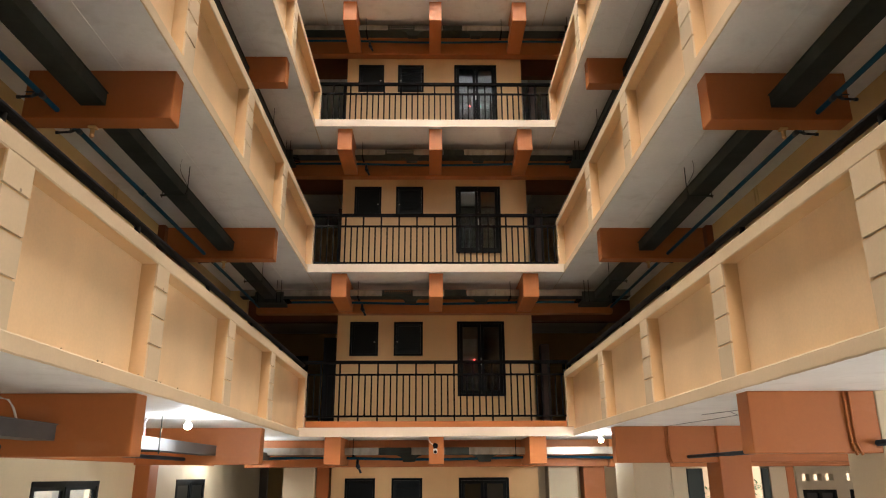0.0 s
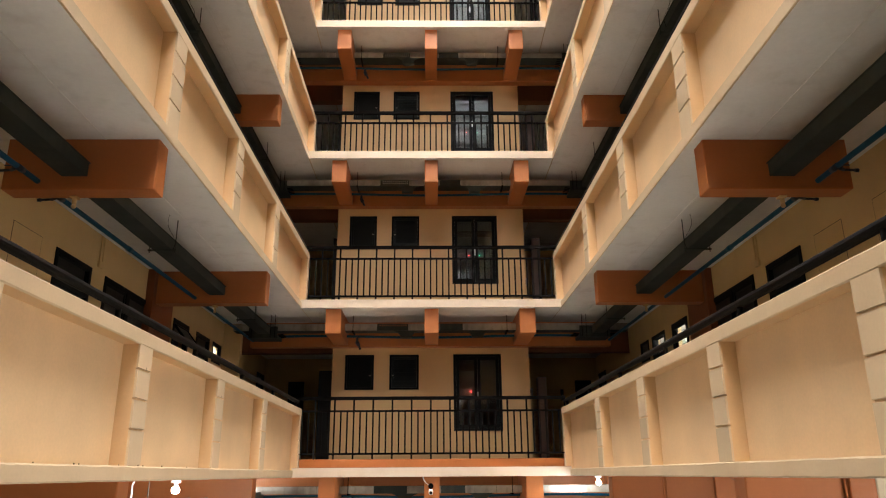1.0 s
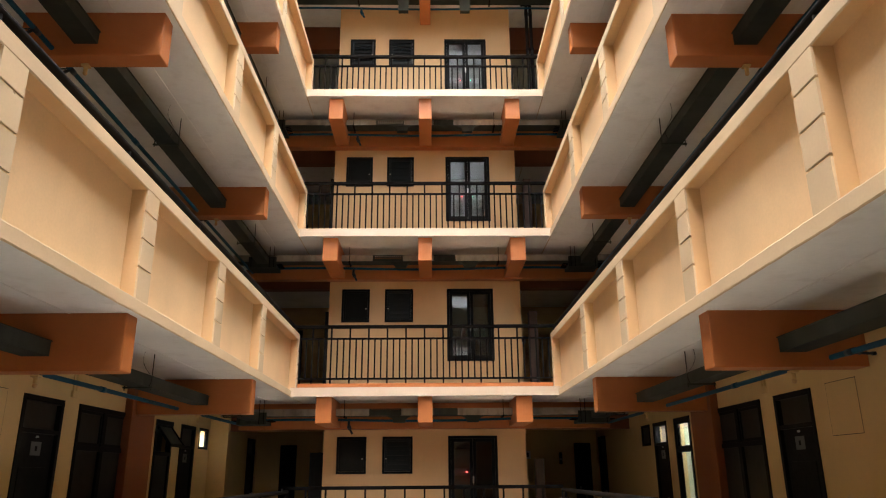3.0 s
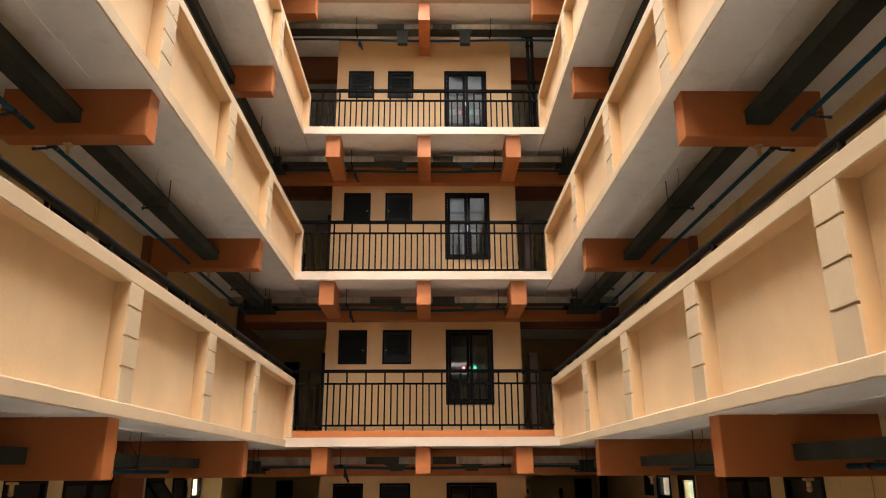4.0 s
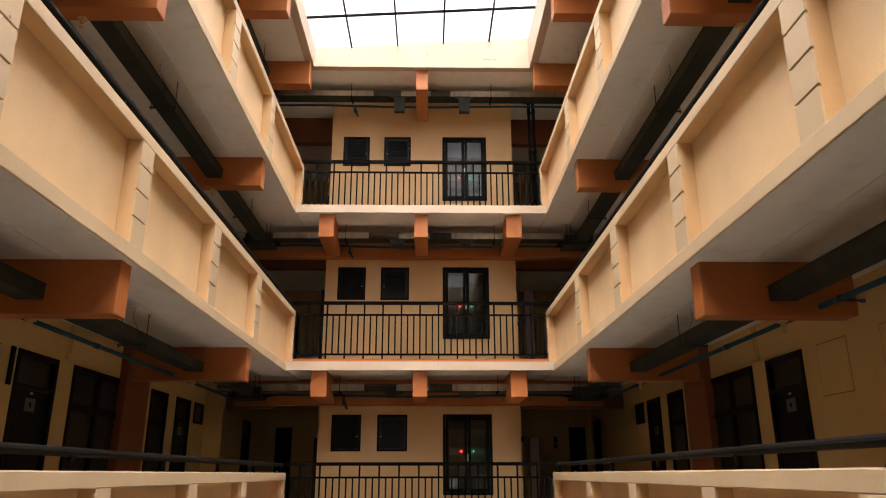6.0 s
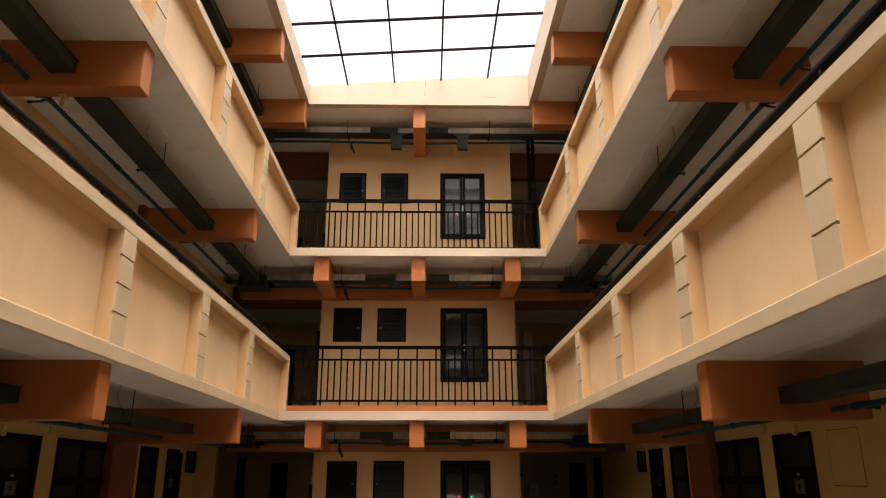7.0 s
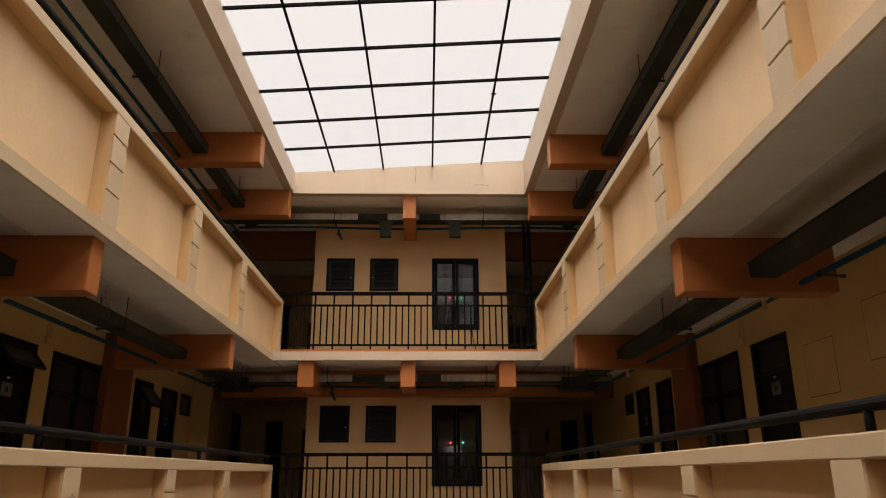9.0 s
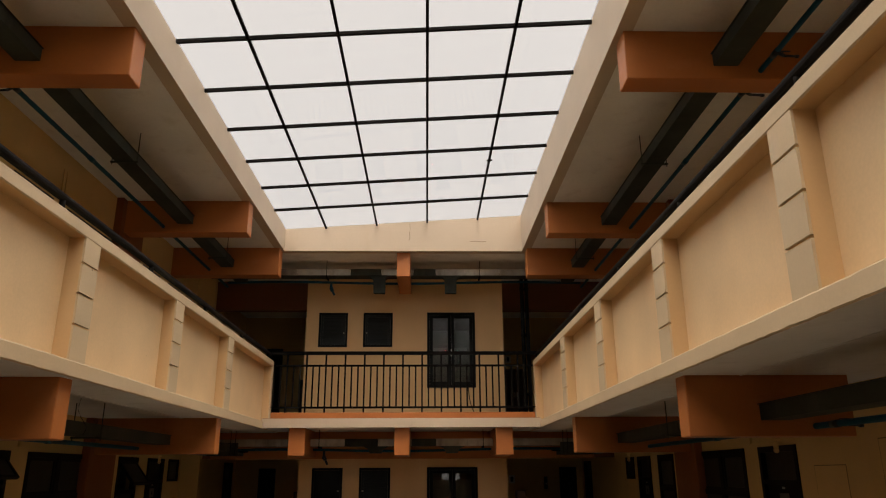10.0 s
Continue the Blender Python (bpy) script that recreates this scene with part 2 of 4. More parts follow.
def thing(name, base, label, category, group="", kind=""):
    ob = new(name)
    ob.location = base
    ob.empty_display_size = 0.1
    bpy.context.view_layer.update()
    return tagged(ob, label, category, group, kind)


def part(name, bm, mat, parent, label="", smooth=False):
    """A mesh in the plan's coordinates, hung under a thing or a part."""
    base = Vector((0, 0, 0))
    p = parent
    while p is not None:
        base += p.location
        p = p.parent
    bm.transform(Matrix.Translation(-base))
    ob = new(name, mesh_of(name, bm, mat, smooth))
    ob.parent = parent
    if label:
        ob["label"] = label
    return ob


def repeat(name, source, parent, offset):
    """Another part on the same mesh, moved by offset."""
    ob = new(name, source.data)
    ob.parent = parent
    ob.location = source.location + Vector(offset)
    return ob


def setting(name, bm, mat, label, category, smooth=False):
    return tagged(new(name, mesh_of(name, bm, mat, smooth)), label, category, "", "structure")


def edge(side, d):
    """x at d metres outward from the inner edge of a side gallery."""
    return XR + d if side > 0 else XL - d


SIDES = ((1, "east"), (-1, "west"))


# ---- floors ----
def two_tone(bm):
    """Faces that look down take the ceiling paint, those that look up the floor finish."""
    bm.normal_update()
    for f in bm.faces:
        f.material_index = 1 if f.normal.z < -0.9 else 2 if f.normal.z > 0.9 else 0
    return bm


for z, zs in zip(LEVELS, SIDE_LEVELS):
    for side, word in SIDES:
        x0, x1 = sorted((edge(side, 0), edge(side, 6.0)))
        setting("slab_edge", two_tone(rough_bar(edge(side, -0.022), edge(side, 0.19), YN - 6, YEND, zs, z + 0.113, seed=round(z * 10) + side)), [CREAM_EDGE, SOFFIT, CREAM_EDGE],
                "pale cream plastered edge of the gallery floor", "floor")
        x0, x1 = sorted((edge(side, 0.19), edge(side, 6.0)))
        setting("gallery_floor", two_tone(solid((x0, x1, YN - 6, YEND, zs, z + SLAB))), [CREAM_EDGE, SOFFIT, TILE],
                "cream-edged concrete gallery floor with a white underside", "floor")
        if z == LEVELS[0]:
            continue
        bm = solid((edge(side, 0.518), edge(side, 0.530), YN, 13.9, zs - 0.006, zs + 0.008))
        setting("trim", bm, WHITE, "thin plaster joint along the white gallery ceiling", "trim")
    setting("gallery_floor", two_tone(solid((XL, XR, YF, YEND, z, z + 0.15))), [FAR_EDGE, SOFFIT, TILE],
            "cream-edged concrete floor before the service block", "floor")
    setting("gallery_floor", two_tone(solid((XL, XR, YN - 6, YN, z, z + SLAB))), [CREAM_EDGE, SOFFIT, TILE],
            "cream-edged concrete floor at the near end", "floor")
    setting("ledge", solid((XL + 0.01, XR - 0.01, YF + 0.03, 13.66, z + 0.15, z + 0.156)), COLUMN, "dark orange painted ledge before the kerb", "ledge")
    setting("kerb", solid((XL - 0.12, XR + 0.12, 13.66, 13.80, z + 0.15, z + 0.30), bevel=0.006), ORANGE,
            "orange painted kerb under the black railing", "kerb")

# ---- roof with its opening ----
OY0 = -4.0
OX0, OX1, OY1 = -2.232, 2.055, 13.02
roof_boxes = ((edge(-1, 6), OX0 - 0.15, YN - 6, YEND, ROOF, ROOF + 0.25), (OX1 + 0.15, edge(1, 6), YN - 6, YEND, ROOF, ROOF + 0.25),
              (OX0 - 0.15, OX1 + 0.15, OY1 + 0.15, YEND, ROOF, ROOF + 0.25), (OX0 - 0.15, OX1 + 0.15, YN - 6, OY0 - 0.15, ROOF, ROOF + 0.25))
bm = solid(*roof_boxes)
setting("ceiling", bm, SOFFIT, "white painted roof underside round the skylight", "ceiling")


def glass_z(x):
    return 15.21 + (x + 2.285) * 0.0642


def curb():
    bm = bmesh.new()

    def wedge(x0, x1, y0, y1):
        vs = []
        for x, y in ((x0, y0), (x1, y0), (x1, y1), (x0, y1)):
            vs.append((bm.verts.new((x, y, ROOF - 0.003)), bm.verts.new((x, y, glass_z(x)))))
        bm.faces.new([v[0] for v in reversed(vs)])
        bm.faces.new([v[1] for v in vs])
        for i in range(4):
            a, b = vs[i], vs[(i + 1) % 4]
            bm.faces.new((a[0], b[0], b[1], a[1]))
    wedge(OX0 - 0.15, OX0, OY0 - 0.15, OY1 + 0.15)
    wedge(OX1, OX1 + 0.15, OY0 - 0.15, OY1 + 0.15)
    wedge(OX0, OX1, OY1, OY1 + 0.15)
    wedge(OX0, OX1, OY0 - 0.15, OY0)
    return bm


setting("skylight_curb", curb(), FAR_EDGE, "pale cream upstand round the skylight opening", "curb")

skylight = thing("skylight", (0, 4, 15.2), "large sloping skylight of pale panes in thin black bars", "skylight")
tilt = Matrix.Translation((0, 0, 15.21 + 2.285 * 0.0642)) @ Matrix.Rotation(-math.atan(0.0642), 4, "Y")
ROWS = [OY1] + [11.97 - 0.985 * k for k in range(16)] + [OY0]
COLS = [OX0, -1.505, -0.585, 0.335, 1.258, OX1]
for y in ROWS[1:-1]:
    bm = solid((OX0, OX1, y - 0.017, y + 0.017, -0.05, -0.012))
    bm.transform(tilt)
    part("cross_bar", bm, BLACK, skylight)
for x in COLS[1:-1]:
    bm = solid((x - 0.015, x + 0.015, OY0, OY1, -0.046, -0.014))
    bm.transform(tilt)
    part("long_bar", bm, BLACK, skylight)
for i in range(5):
    for j in range(len(ROWS) - 1):
        bm = solid((COLS[i] + 0.004, COLS[i + 1] - 0.004, ROWS[j + 1] + 0.004, ROWS[j] - 0.004, -0.010, -0.002))
        bm.transform(tilt)
        pane = part("pane", bm, SKYGLASS, skylight)
        pane.visible_shadow = False


bm = bmesh.new()
ball(bm, (1.262, 10.37, -0.05), 0.022)
box(bm, 1.215, 1.30, 10.355, 10.385, -0.058, -0.044)
bm.transform(tilt)
part("clip", bm, BLACK, skylight, "dark clip on a skylight bar")


# ---- parapets with sunk panels ----
# height, top of the sunk panels and grooves of each floor's parapet
PARAPETS = [(1.177, 1.055, (0.39, 0.625, 0.86)), (1.218, 1.09, (0.395, 0.645, 0.89)), (1.195, 1.075, (0.37, 0.61, 0.853)), (1.215, 1.105, (0.395, 0.645, 0.895))]


def parapet(side, top, rec_top, cuts):
    ob = thing("parapet", (edge(side, 0.09), 4, 0.115), "solid cream parapet with sunk panels and grooved pilasters", "parapet",
               "gallery parapets", "structure")
    y0, y1 = YN, 13.68
    low, deep = 0.115, 0.14
    part("back_panel", solid((edge(side, deep), edge(side, 0.19), y0, y1, low + 0.001, rec_top)), PANEL, ob)
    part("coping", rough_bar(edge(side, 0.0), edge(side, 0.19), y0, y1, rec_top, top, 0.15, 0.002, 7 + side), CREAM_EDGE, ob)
    # Coping faces that look down get the warm recess shade as colour
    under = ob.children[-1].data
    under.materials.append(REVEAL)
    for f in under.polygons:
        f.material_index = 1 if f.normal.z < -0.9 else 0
    cuts = [low + 0.001, *cuts, rec_top]

    def pilaster(ya, yb):
        # Pilaster body behind the blocks has the recess shade in its colour
        body = part("pilaster", solid((edge(side, 0.018), edge(side, deep), ya, yb, cuts[0], rec_top)), REVEAL, ob)
        plates = []
        for a, b in zip(cuts, cuts[1:]):
            bm = solid((edge(side, 0.0), edge(side, 0.018), ya, yb, a + (0.009 if a > 0.3 else 0), b - (0.009 if b < 1.0 else 0)), bevel=0.002)
            plates.append(part("plaster_block", bm, CREAM_EDGE, body))
        return body, plates

    pilaster(13.56, y1 - 0.002)
    half = 0.135
    body, plates = pilaster(PILASTERS[0] - half, PILASTERS[0] + half)
    for yc in PILASTERS[1:]:
        other = repeat("pilaster", body, ob, (0, yc - PILASTERS[0], 0))
        for p in plates:
            repeat("plaster_block", p, other, (0, 0, 0))
    return ob


def handrail(side):
    x = edge(side, 0.095)
    ob = thing("handrail", (x, 4, 1.215), "black steel handrail on short posts above the parapet", "handrail", "gallery handrails")
    bm = bmesh.new()
    tube(bm, (x, YN, 1.346), (x, 13.75, 1.346), 0.034)
    part("rail", bm, RAIL, ob, smooth=True)
    first = None
    for yc in [4.05 + 1.9 * k for k in range(-5, 6)]:
        if first is None:
            bm = bmesh.new()
            tube(bm, (x, yc, 1.21), (x, yc, 1.33), 0.024, 10)
            box(bm, x - 0.05, x + 0.05, yc - 0.05, yc + 0.05, 1.215, 1.223)
            first, y00 = part("post", bm, RAIL, ob, smooth=True), yc
        else:
            repeat("post", first, ob, (0, yc - y00, 0))
    return ob


def railing():
    y = 13.75
    x0, x1 = edge(-1, 0.095), edge(1, 0.095)
    ob = thing("railing", ((x0 + x1) / 2, y, 0.30), "black steel railing with thin upright bars on an orange kerb", "railing", "far railings")
    for name, z0, z1, w in (("top_rail", 1.335, 1.395, 0.03), ("middle_rail", 1.12, 1.155, 0.018), ("bottom_rail", 0.375, 0.41, 0.018)):
        part(name, solid((x0, x1, y - w, y + w, z0, z1), bevel=0.004), BLACK, ob)
    step, first = 0.1163, -1.844
    bar = post = foot = None
    for i in range(-6, 37):
        x = max(first + i * step, x0 + 0.014)
        if bar is None:
            bar = part("baluster", solid((x - 0.0135, x + 0.0135, y - 0.0135, y + 0.0135, 0.40, 1.13)), BLACK, ob)
            post = part("upper_post", solid((x - 0.0155, x + 0.0155, y - 0.0155, y + 0.0155, 1.15, 1.34)), BLACK, ob)
            foot = part("foot", solid((x - 0.0155, x + 0.0155, y - 0.0155, y + 0.0155, 0.295, 0.38)), BLACK, ob)
            start = x
            continue
        repeat("baluster", bar, ob, (x - start, 0, 0))
        if i % 3 == 0:
            repeat("upper_post", post, ob, (x - start, 0, 0))
            repeat("foot", foot, ob, (x - start, 0, 0))
    return ob


def on_level(ob, z):
    ob.location.z += z
    return ob


def to_levels(ob, levels=LEVELS):
    """Set a thing that was built over height 0 on the first level, and copies on the others."""
    b = ob.location.copy()
    made = [ob]
    for z in levels[1:]:
        made.append(copy_thing(ob, pose(b.x, b.y, b.z + z)))
    ob.location.z += levels[0]
    return made


for side, word in SIDES:
    for z, (top, rec, cuts) in zip(LEVELS, PARAPETS):
        on_level(parapet(side, top, rec, cuts), z)
    to_levels(handrail(side), [z + p[0] - 1.215 for z, p in zip(LEVELS, PARAPETS)])
to_levels(railing())


# ---- beams under the floors ----
def side_beams(side, z):
    d, deep = (-0.15, 0.49) if z == ROOF else (0.08 if side > 0 else 0.05, 0.48)
    for y in BEAMS:
        out = 4.5 if z == LEVELS[0] and side > 0 else 1.37 if y == 6.23 and z < ROOF else GAL + 0.02
        setting("beam", solid((edge(side, d), edge(side, out), y, y + (0.25 if z == ROOF else 0.215), z - deep, z), bevel=0.010), ORANGE,
                "orange painted concrete beam under the gallery", "beam")


for z in LEVELS + [ROOF]:
    for side, word in SIDES:
        side_beams(side, z)
    if z < ROOF:
        for x0, x1 in ((-1.98, -1.70), (-0.21, 0.045), (1.50, 1.79)):
            setting("beam", solid((x0, x1, 13.08, 14.30, z - 0.45, z), bevel=0.010), ORANGE, "short orange beam before the service block", "beam")
        setting("beam", solid((-3.60, 3.41, 14.29, 14.478, z - 0.48, z), bevel=0.008), ORANGE,
                "orange beam above the service block wall", "beam")
    else:
        setting("beam", solid((-0.21, 0.03, 13.12, 14.47, z - 0.45, z), bevel=0.010), ORANGE, "short orange beam under the roof", "beam")
        for side, word in SIDES:
            setting("beam", solid((edge(side, -0.15), edge(side, GAL + 0.02), 12.84, 13.10, z - 0.50, z), bevel=0.010), ORANGE,
                    "orange roof beam beside the skylight", "beam")


# ---- walls with openings ----
def wall_mesh(axis, at, thick, u0, u1, z0, z1, holes):
    """A wall across x or y, from u0 to u1, with holes (u0, u1, z0, z1) cut right through."""
    us = sorted({u0, u1, *[h[0] for h in holes], *[h[1] for h in holes]})
    zs = sorted({z0, z1, *[h[2] for h in holes], *[h[3] for h in holes]})
    bm = bmesh.new()
    for a, b in zip(us, us[1:]):
        run = None
        for c, d in zip(zs, zs[1:]):
            cut = any(h[0] <= a + 1e-6 and b <= h[1] + 1e-6 and h[2] <= c + 1e-6 and d <= h[3] + 1e-6 for h in holes)
            if not cut:
                run = (run[0], d) if run else (c, d)
            if (cut or d == zs[-1]) and run:
                lo, hi = run
                if axis == "x":
                    box(bm, at, at + thick, a, b, lo, hi)
                else:
                    box(bm, a, b, at, at + thick, lo, hi)
                run = None
    bmesh.ops.remove_doubles(bm, verts=bm.verts, dist=1e-5)
    return bm


DOORS = [(7.90, 8.75), (12.74, 13.50)]
WINDOWS = [(9.11, 10.55), (11.60, 12.34)]
SMALL = (13.71, 14.25)
HEAD = 2.43
SILLS = [2.98, 5.885, 8.79, 11.70]   # the doors and windows of each floor are set out from here
for i, z in enumerate(LEVELS):
    h, o = TOPS[i], SILLS[i]
    for side, word in SIDES:
        holes = [(a, b, max(o, z) + SLAB, o + HEAD) for a, b in DOORS] + [(a, b, o + 0.95, o + HEAD) for a, b in WINDOWS]
        holes += [(SMALL[0], SMALL[1], o + 2.06, o + HEAD)]
        setting("wall_" + word, wall_mesh("x", edge(side, GAL), 0.15 * side, YN - 6, 15.08, z + SLAB, h, holes), WALL,
                "yellow painted corridor wall with doors and windows", "wall")
        # Column orange is darkened to hold the shade deep in the gallery
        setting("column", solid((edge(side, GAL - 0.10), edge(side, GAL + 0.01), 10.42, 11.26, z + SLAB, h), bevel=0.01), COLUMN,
                "orange column against the corridor wall, its colour darkened for shade", "column")
for z, h in zip([0.04] + LEVELS, LEVELS[:1] + TOPS):
    far = [(-1.77, -1.21, z + 1.60, z + 2.275), (-0.905, -0.335, z + 1.60, z + 2.275), (0.34, 1.275, z + 0.82, z + 2.28)]
    setting("wall_north", wall_mesh("y", WALLY, 0.15, BX0, BX1, z + (0.15 if z > 1 else -0.04), h, far), CREAM, "cream wall of the service block", "wall")


# ---- outer shell, rooms and the corridors beside the service block ----
OUT = 6.0
for side, word in SIDES:
    x0, x1 = sorted((edge(side, OUT), edge(side, OUT + 0.2)))
    openings = [(20.0, 20.6, z + 1.2, z + 2.2) for z in LEVELS]
    setting("wall_outer_" + word, wall_mesh("x", x0, x1 - x0, YN - 6.2, YEND + 0.2, LEVELS[0], ROOF + 0.25, openings), DARKINT, "plain outer wall of the rooms", "wall")
    cx = BX0 if side < 0 else BX1
    for i, z in enumerate(LEVELS):
        h = TOPS[i]
        setting("wall_corridor_" + word, wall_mesh("x", edge(side, GAL + 0.16), 0.15 * side, 15.08, 19.4, z + SLAB, h,
                [(17.90, 18.65, z + SLAB, z + HEAD)]), WALL, "yellow wall of the dim corridor beside the block", "wall")
        setting("wall_block_" + word, solid((cx, cx - 0.15 * side, WALLY + 0.15, YEND, z + 0.15, h)), WALL, "yellow side wall of the service block", "wall")
        setting("wall_return_" + word, solid((edge(side, GAL + 0.16), edge(side, GAL + 0.31), 15.08, 15.082, z + SLAB, h)), WALL, "short wall return at the corridor mouth", "wall")
        if side < 0:
            setting("wall_pier", solid((edge(side, 1.375), edge(side, GAL), 14.36, 14.5, z + SLAB, h), bevel=0.006), WALL, "yellow pier where the gallery wall ends", "wall")
            setting("post", solid((-2.30 if i == 0 else -2.12, -2.025, 14.66, 14.9, z + 0.15, z + (2.0, 1.86, 1.86, 1.0)[i]), bevel=0.01), DOOR, "dark brown post at the corridor mouth", "post")
        elif i < 3:
            setting("post", solid((2.01, 2.18, 14.66, 14.9, z + 0.15, z + 1.86), bevel=0.01), BROWN, "dark brown post at the corridor mouth", "post")
        x0, x1 = sorted((cx, edge(side, GAL + 0.16)))
        setting("wall_corridor_back_" + word, solid((x0, x1, 18.9, 19.05, z + SLAB, h)), WALL, "yellow wall at the back of the dim corridor", "wall")
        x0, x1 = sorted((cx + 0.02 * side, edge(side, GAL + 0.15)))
        # This beam carries the corridor mouth's shade in its base colour
        setting("beam", solid((x0, x1, 15.2, 15.4, h - (0.45 if h < ROOF else 0.61), h), bevel=0.008), SHADED_BEAM, "beam across the mouth of the dim corridor, its colour browned for shade", "beam")
setting("wall_far_end", solid((edge(-1, OUT), edge(1, OUT), YEND, YEND + 0.2, LEVELS[0], ROOF)), WALL, "yellow wall closing the corridors", "wall")
near = [(a, a + w, z + lo, z + hi) for z, w, lo, hi in zip(LEVELS[1:], (0.43, 0.95, 0.95), (0.55, 1.85, 1.85), (1.05, 2.47, 2.47)) for a in (-2.05, 1.12)]
setting("wall_south", wall_mesh("y", YN - 3.2, 0.2, edge(-1, OUT), edge(1, OUT), LEVELS[0], ROOF, near), CREAM, "cream wall with barred windows at the near end", "wall")
for a, b, c, d in near:
    grille = thing("window_grille", (a, YN - 3.0, c), "white barred window grille at the near end", "grille", "near end grilles")
    first = part("bar", solid((a, a + 0.03, YN - 3.02, YN - 2.99, c, d)), WHITE, grille)
    for k in range(1, round((b - a) / 0.115) + 1):
        repeat("bar", first, grille, (k * 0.115, 0, 0))
    first = part("cross_bar", solid((a, b, YN - 3.03, YN - 3.02, c + 0.30, c + 0.33)), WHITE, grille)
    repeat("cross_bar", first, grille, (0, 0, 0.15))
near_lamp = new("near_window_daylight", bpy.data.lights.new("near_window_daylight", "AREA"))
near_lamp.data.shape, near_lamp.data.size, near_lamp.data.size_y = "RECTANGLE", 4.8, 11.3
near_lamp.data.energy, near_lamp.data.color = 0.85 * math.pi * 4.8 * 11.3, (1.0, 0.98, 0.95)
near_lamp.matrix_world = look((0, YN - 3.3, 8.9), (0, 0, 8.9))
for z, h in zip([0.0] + LEVELS, LEVELS[:1] + TOPS):
    setting("wall_room_back", solid((BX0, BX1, 17.3, 17.4, z + 0.15, h)), DARKINT, "dim back wall of the service room", "wall")


# ---- doors, windows and louvred hatches ----
def door(side, y0, y1, notice=True, GAL=GAL, transom=None, tilted=False):
    x = edge(side, GAL)
    ym = (y0 + y1) / 2
    ob = thing("door", (x, ym, SLAB), "dark stained door with a transom pane and a grey notice plate", "door", "corridor doors", "structure")

    def at(d0, d1, a, b, c, e, bevel=0.003):
        return solid((edge(side, GAL + d0), edge(side, GAL + d1), a, b, c, e), bevel=bevel)
    bm = bmesh.new()
    for a, b, c, e in ((y0, y0 + 0.06, SLAB, HEAD), (y1 - 0.06, y1, SLAB, HEAD), (y0 + 0.06, y1 - 0.06, HEAD - 0.06, HEAD), (y0 + 0.06, y1 - 0.06, 2.045, 2.09)):
        box(bm, edge(side, GAL - 0.012), edge(side, GAL + 0.10), a, b, c, e, bevel=0.003)
    part("frame", bm, FRAME, ob)
    leaf = part("leaf", at(0.03, 0.07, y0 + 0.06, y1 - 0.06, SLAB + 0.01, 2.045), DOOR, ob)
    bm = bmesh.new()
    for lo, hi in ((0.35, 0.95), (1.05, 1.70)):
        box(bm, edge(side, GAL + 0.022), edge(side, GAL + 0.034), y0 + 0.16, y1 - 0.16, lo, hi, bevel=0.004)
    part("panel", bm, DOOR, leaf)
    if tilted:
        a, b, c, e = y0 + 0.06, y1 - 0.06, 2.09, HEAD - 0.06
        bm = bmesh.new()
        for p, q, f, g in ((a, a + 0.035, c, e), (b - 0.035, b, c, e), (a + 0.035, b - 0.035, c, c + 0.035), (a + 0.035, b - 0.035, e - 0.035, e)):
            box(bm, edge(side, GAL), edge(side, GAL + 0.035), p, q, f, g)
        glass = at(0.015, 0.020, a + 0.035, b - 0.035, c + 0.035, e - 0.035, 0)
        turn = Matrix.Translation((x, 0, e)) @ Matrix.Rotation(radians(40) * side, 4, "Y") @ Matrix.Translation((-x, 0, -e))
        bm.transform(turn), glass.transform(turn)
        sash = part("sash", bm, FRAME, ob, "transom sash tilted open")
        part("pane", glass, OBSCURE, sash)
    else:
        part("pane", at(0.045, 0.051, y0 + 0.06, y1 - 0.06, 2.09, HEAD - 0.06, 0), transom or OBSCURE, ob)
    bm = bmesh.new()
    ky = y0 + 0.13 if side > 0 else y1 - 0.13
    tube(bm, (edge(side, GAL + 0.03), ky, 1.18), (edge(side, GAL - 0.02), ky, 1.18), 0.010)
    ball(bm, (edge(side, GAL - 0.035), ky, 1.18), 0.026)
    part("knob", bm, STEEL, leaf, "steel knob", True)
    if notice:
        part("notice", at(0.018, 0.0215, ym - 0.10, ym + 0.10, 1.82, 1.96, 0), PLATE, leaf, "grey notice plate")
        part("mark", at(0.0155, 0.018, ym - 0.018, ym + 0.022, 1.865, 1.915, 0), DOOR, leaf, "dark figure on the notice")
        part("plate", at(0.018, 0.022, ym - 0.03, ym + 0.03, 2.00, 2.022, 0), STEEL, leaf, "small metal plate")
    return ob


